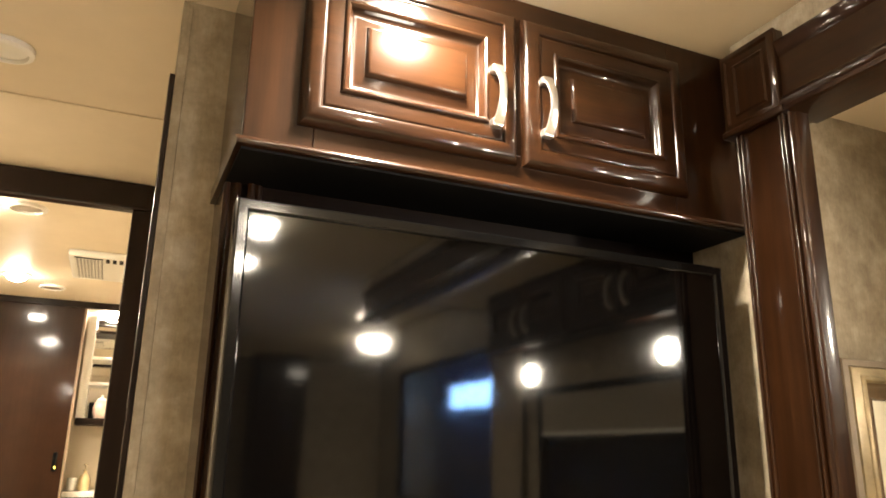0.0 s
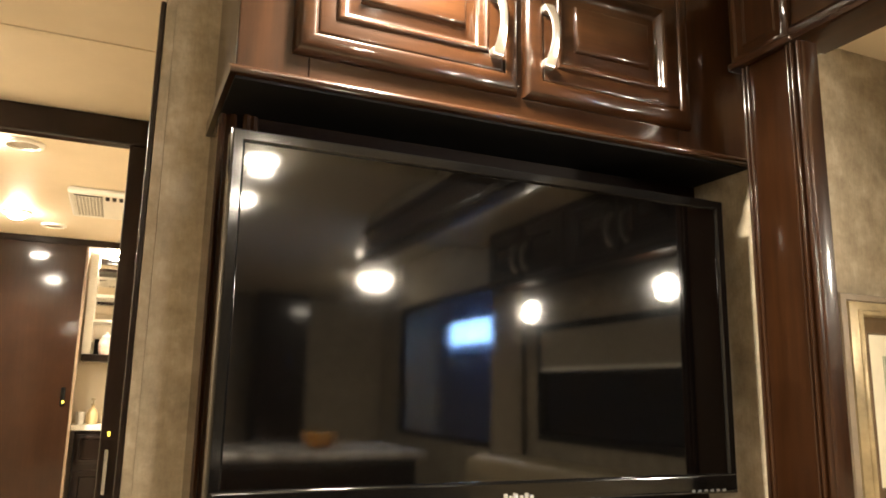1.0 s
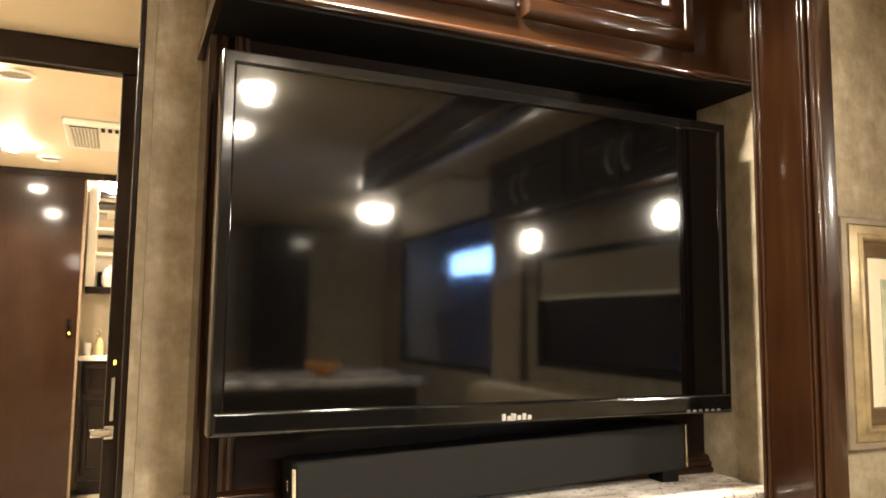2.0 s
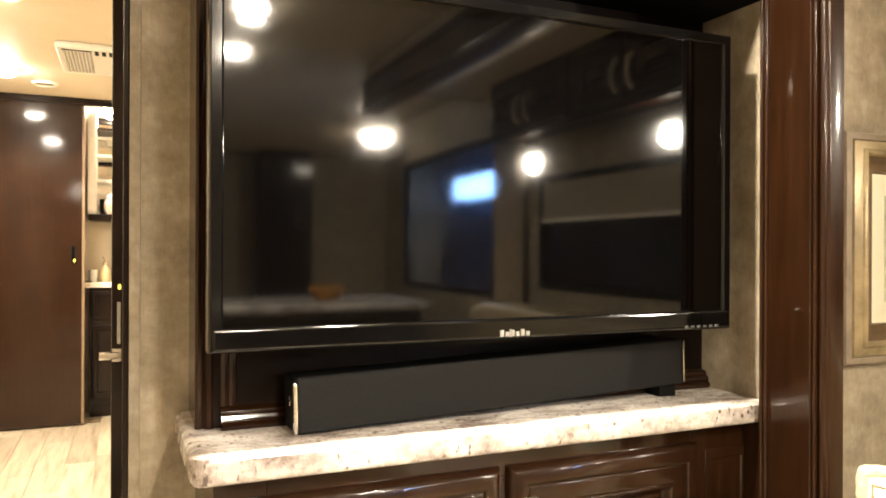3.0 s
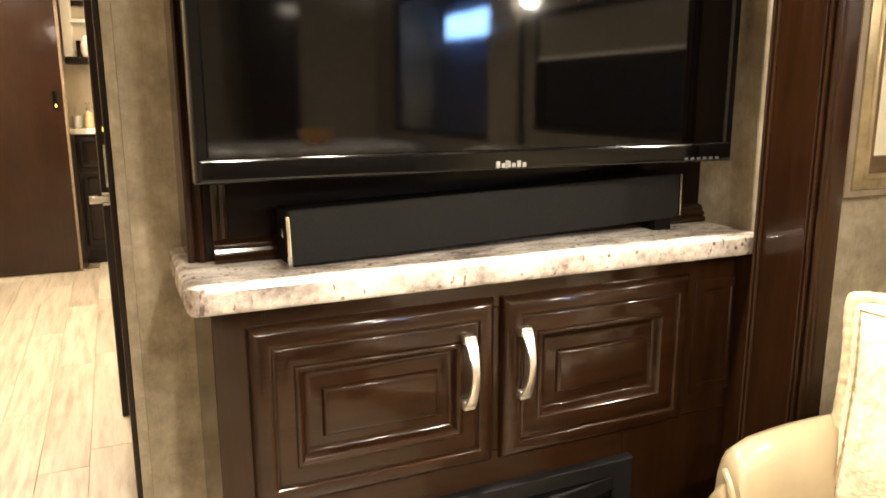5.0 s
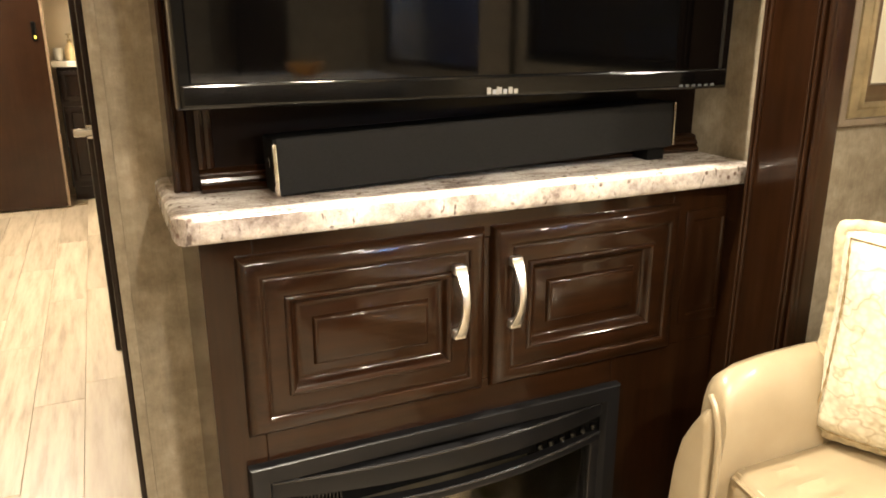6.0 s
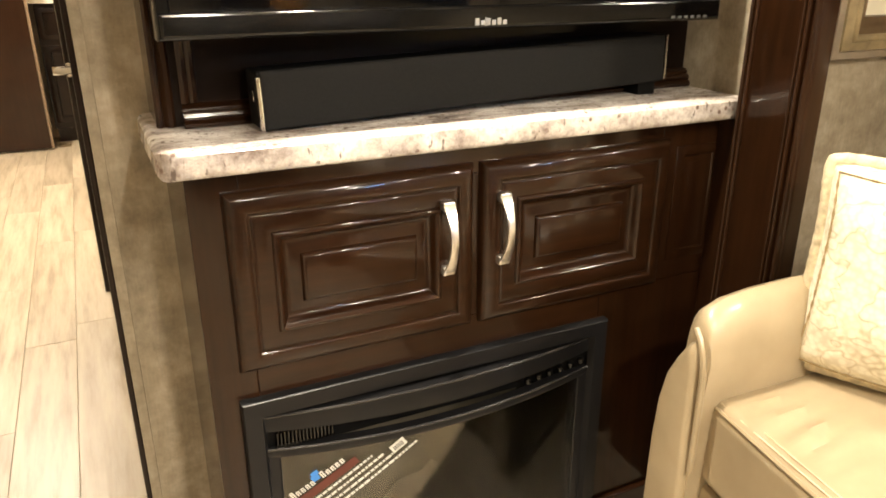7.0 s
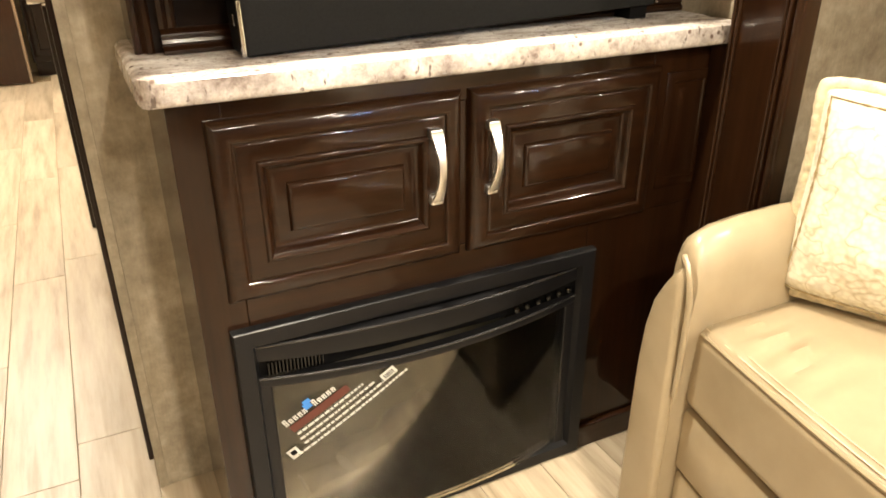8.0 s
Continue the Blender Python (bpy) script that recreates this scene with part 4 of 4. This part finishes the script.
part("hem_bar", box(1.190, 1.208, -1.90, -0.33, 1.330, 1.346, 0.003), WHITE, shade)
single("backdrop_2", box(1.34, 1.36, -2.0, -0.2, 0.9, 1.7), EVENING, "dark night outside the sofa window", "backdrop", "structure")

# kitchen island and tall cabinet at the rear, seen in the television's reflection
island = thing("kitchen_island", (0.4, -3.0, 0), "dark cherry kitchen island with pale stone top", "kitchen island")
part("body", box(-0.12, 0.92, -3.30, -2.72, 0.0, 0.885, 0.004), WOOD_X, island)
part("top", box(-0.16, 0.96, -3.34, -2.66, 0.885, 0.925, 0.010, 3), GRANITE, island)
for x0 in (-0.10, 0.41):
    part("door_front", box(x0, x0 + 0.49, -2.72, -2.70, 0.10, 0.86, 0.006), WOOD_X, island)
bowl = thing("bowl", (0.45, -2.95, 0.925), "amber glazed bowl on the kitchen island", "bowl")
part("body", disc(0.45, -2.95, 0.925, [(0.045, 0.0), (0.085, 0.03), (0.105, 0.075), (0.100, 0.075), (0.080, 0.034), (0.040, 0.012)], 24), plain("amber_glaze", (0.60, 0.27, 0.04), 0.25), bowl)
tall = thing("tall_cabinet", (0.8, -5.85, 0), "tall dark wooden cabinet against the rear wall", "cabinet")
part("body", box(0.55, 1.02, -5.999, -5.70, 0.0, 2.10, 0.004), ESPRESSO, tall)
for z0, z1 in ((0.10, 1.20), (1.22, 2.06)):
    part("door", box(0.57, 1.00, -5.70, -5.68, z0, z1, 0.006), ESPRESSO, tall)

# television maker's badge and keys
BADGE = plain("badge_grey", (0.30, 0.29, 0.27), 0.35, 0.4)
badge = part("badge", box(0.0, 0.003, TVY - 0.006, TVY - 0.0035, 1.066, 1.078), BADGE, tv)
for k in range(6):
    x = -0.017 + 0.0094 * k
    part("badge_bar", box(x, x + 0.0065, TVY - 0.006, TVY - 0.0035, 1.067, 1.077 - 0.003 * (k % 2)), BADGE, badge)
KEY_PRINT = plain("key_print", (0.05, 0.05, 0.05), 0.5)
for k in range(6):
    x = 0.358 + 0.014 * k
    part("key_mark", box(x, x + 0.008, TVY - 0.005, TVY - 0.0036, 1.066, 1.070), KEY_PRINT, tv)

# sticker on the fireplace glass: bars in place of its print
RED = plain("sticker_red", (0.10, 0.028, 0.018), 0.6)
BLUE = plain("sticker_blue", (0.05, 0.22, 0.60), 0.5)
sticker = thing("sticker", (-0.24, -0.03, 0.2), "transparent product sticker with white, red and blue print", "sticker")


def glass_point(x, z):
    u = (x + 0.358) / 0.596
    return Vector((x, curve_y(u) - 0.0028, z))


A = Vector((-0.349, 0.304))
ALONG = Vector((math.cos(radians(33.5)), math.sin(radians(33.5))))
DOWN = Vector((ALONG.y, -ALONG.x))


def print_bar(s0, s1, d0, d1, n=4, bm=None):
    """A flat bar on the glass, from s0 to s1 along the slanted print and d0 to d1 below its top line."""
    bm = bm or bmesh.new()
    top, low = [], []
    for k in range(n + 1):
        s = s0 + (s1 - s0) * k / n
        for d, lst in ((d0, top), (d1, low)):
            q = A + ALONG * s + DOWN * d
            lst.append(bm.verts.new(glass_point(q.x, q.y)))
    for k in range(n):
        bm.faces.new((top[k], top[k + 1], low[k + 1], low[k]))
    return bm


def print_part(name, bm, material):
    extr = bmesh.ops.extrude_face_region(bm, geom=bm.faces[:])
    bmesh.ops.translate(bm, verts=[g for g in extr["geom"] if isinstance(g, bmesh.types.BMVert)], vec=(0, -0.0006, 0))
    return part(name, bm, material, sticker, smooth=False)


def word_row(s0, s1, d, h, rnd, gap=0.0022):
    bm = bmesh.new()
    s = s0
    while s < s1:
        e = min(s + rnd.uniform(0.004, 0.014), s1)
        print_bar(s, e, d, d + h, 2, bm)
        s = e + gap
    return bm


PRINT = plain("sticker_print", (0.55, 0.54, 0.49), 0.6)
rnd = random.Random(11)
for s0, count in ((0.000, 5), (0.062, 5)):
    bm = bmesh.new()
    for k in range(count):
        lo = s0 + 0.0098 * k
        top = -0.004 if k == 0 else 0.001
        print_bar(lo, lo + 0.0030, top, 0.0105, 1, bm)
        print_bar(lo + 0.0042, lo + 0.0068, top + 0.002, 0.0105, 1, bm)
        print_bar(lo, lo + 0.0068, top, top + 0.0022, 1, bm)
    print_part("maker_print", bm, PRINT)
bm = print_bar(0.046, 0.060, -0.006, 0.006, 2)
print_bar(0.050, 0.064, -0.012, -0.004, 2, bm)
print_part("maker_emblem", bm, BLUE)
print_part("red_band", print_bar(0.002, 0.126, 0.014, 0.029), RED)
for k, (s0, s1) in enumerate(((0.004, 0.148), (0.000, 0.164), (0.000, 0.176), (-0.036, 0.222))):
    print_part("print_row", word_row(s0, s1, 0.0340 + 0.0124 * k, 0.0042, rnd, 0.0021), PRINT)
print_part("print_patch", print_bar(0.178, 0.208, 0.046, 0.0625), PRINT)
bm = bmesh.new()
for k in range(6):
    print_bar(0.183 + 0.0036 * k, 0.1848 + 0.0036 * k, 0.0495, 0.0590, 1, bm)
for v in bm.verts:
    v.co.y -= 0.0008
print_part("patch_mark", bm, BLACK_MATT)
print_part("print_patch", print_bar(-0.036, -0.016, 0.054, 0.072), PRINT)
bm = print_bar(-0.031, -0.021, 0.058, 0.068)
for v in bm.verts:
    v.co.y -= 0.0008
print_part("patch_mark", bm, BLACK_MATT)

# artificial logs on the firebox floor
LOG = plain("charred_log", (0.060, 0.050, 0.040), 0.9, vary=0.45, scale=12)
for x0, y0, x1, y1, r, z in ((-0.30, 0.10, -0.02, 0.16, 0.030, 0.05), (-0.10, 0.14, 0.18, 0.09, 0.034, 0.055), (-0.22, 0.07, 0.02, 0.20, 0.026, 0.10), (0.02, 0.07, 0.16, 0.18, 0.024, 0.10)):
    log = thing("fire_log", ((x0 + x1) / 2, (y0 + y1) / 2, 0.02), "charred artificial log in the fireplace", "log", "fireplace logs")
    pts = [(x0 + (x1 - x0) * k / 10, y0 + (y1 - y0) * k / 10, z + 0.006 * math.sin(k * 1.3)) for k in range(11)]
    part("bark", tube(pts, lambda f, r=r: r * (0.85 + 0.18 * math.sin(f * 9 + r * 100)), 12), LOG, log)
bed = single("ember_bed", puffed(-0.34, 0.22, 0.03, 0.225, 0.02, 0.035, 0.004, 0.012, 16), LOG, "lumpy bed of grey embers in the firebox", "ember bed")

# ---- floor planks ----
random.seed(4)
PW, PL = 0.152, 1.05
shared = {}
for col in range(24):
    x0 = -1.78 + col * PW
    off = random.random() * PL
    row = 0
    y = -6.0 - off
    while y < 4.93:
        y1 = min(y + PL, 4.93)
        a = max(y, -6.0)
        key = round(y1 - a, 3)
        if key > 0.02:
            if key not in shared:
                me = bpy.data.meshes.new("plank")
                b2 = box(0.0008, PW - 0.0008, 0.0008, key - 0.0008, -0.0045, 0.0, 0.0008, 1)
                b2.to_mesh(me)
                b2.free()
                me.materials.append(PLANK)
                shared[key] = me
            ob = new("plank", shared[key])
            ob.parent = floor
            ob.location = Vector((x0, a, 0)) - floor.location
        y = y1 + 0.0 if y1 > y else 9
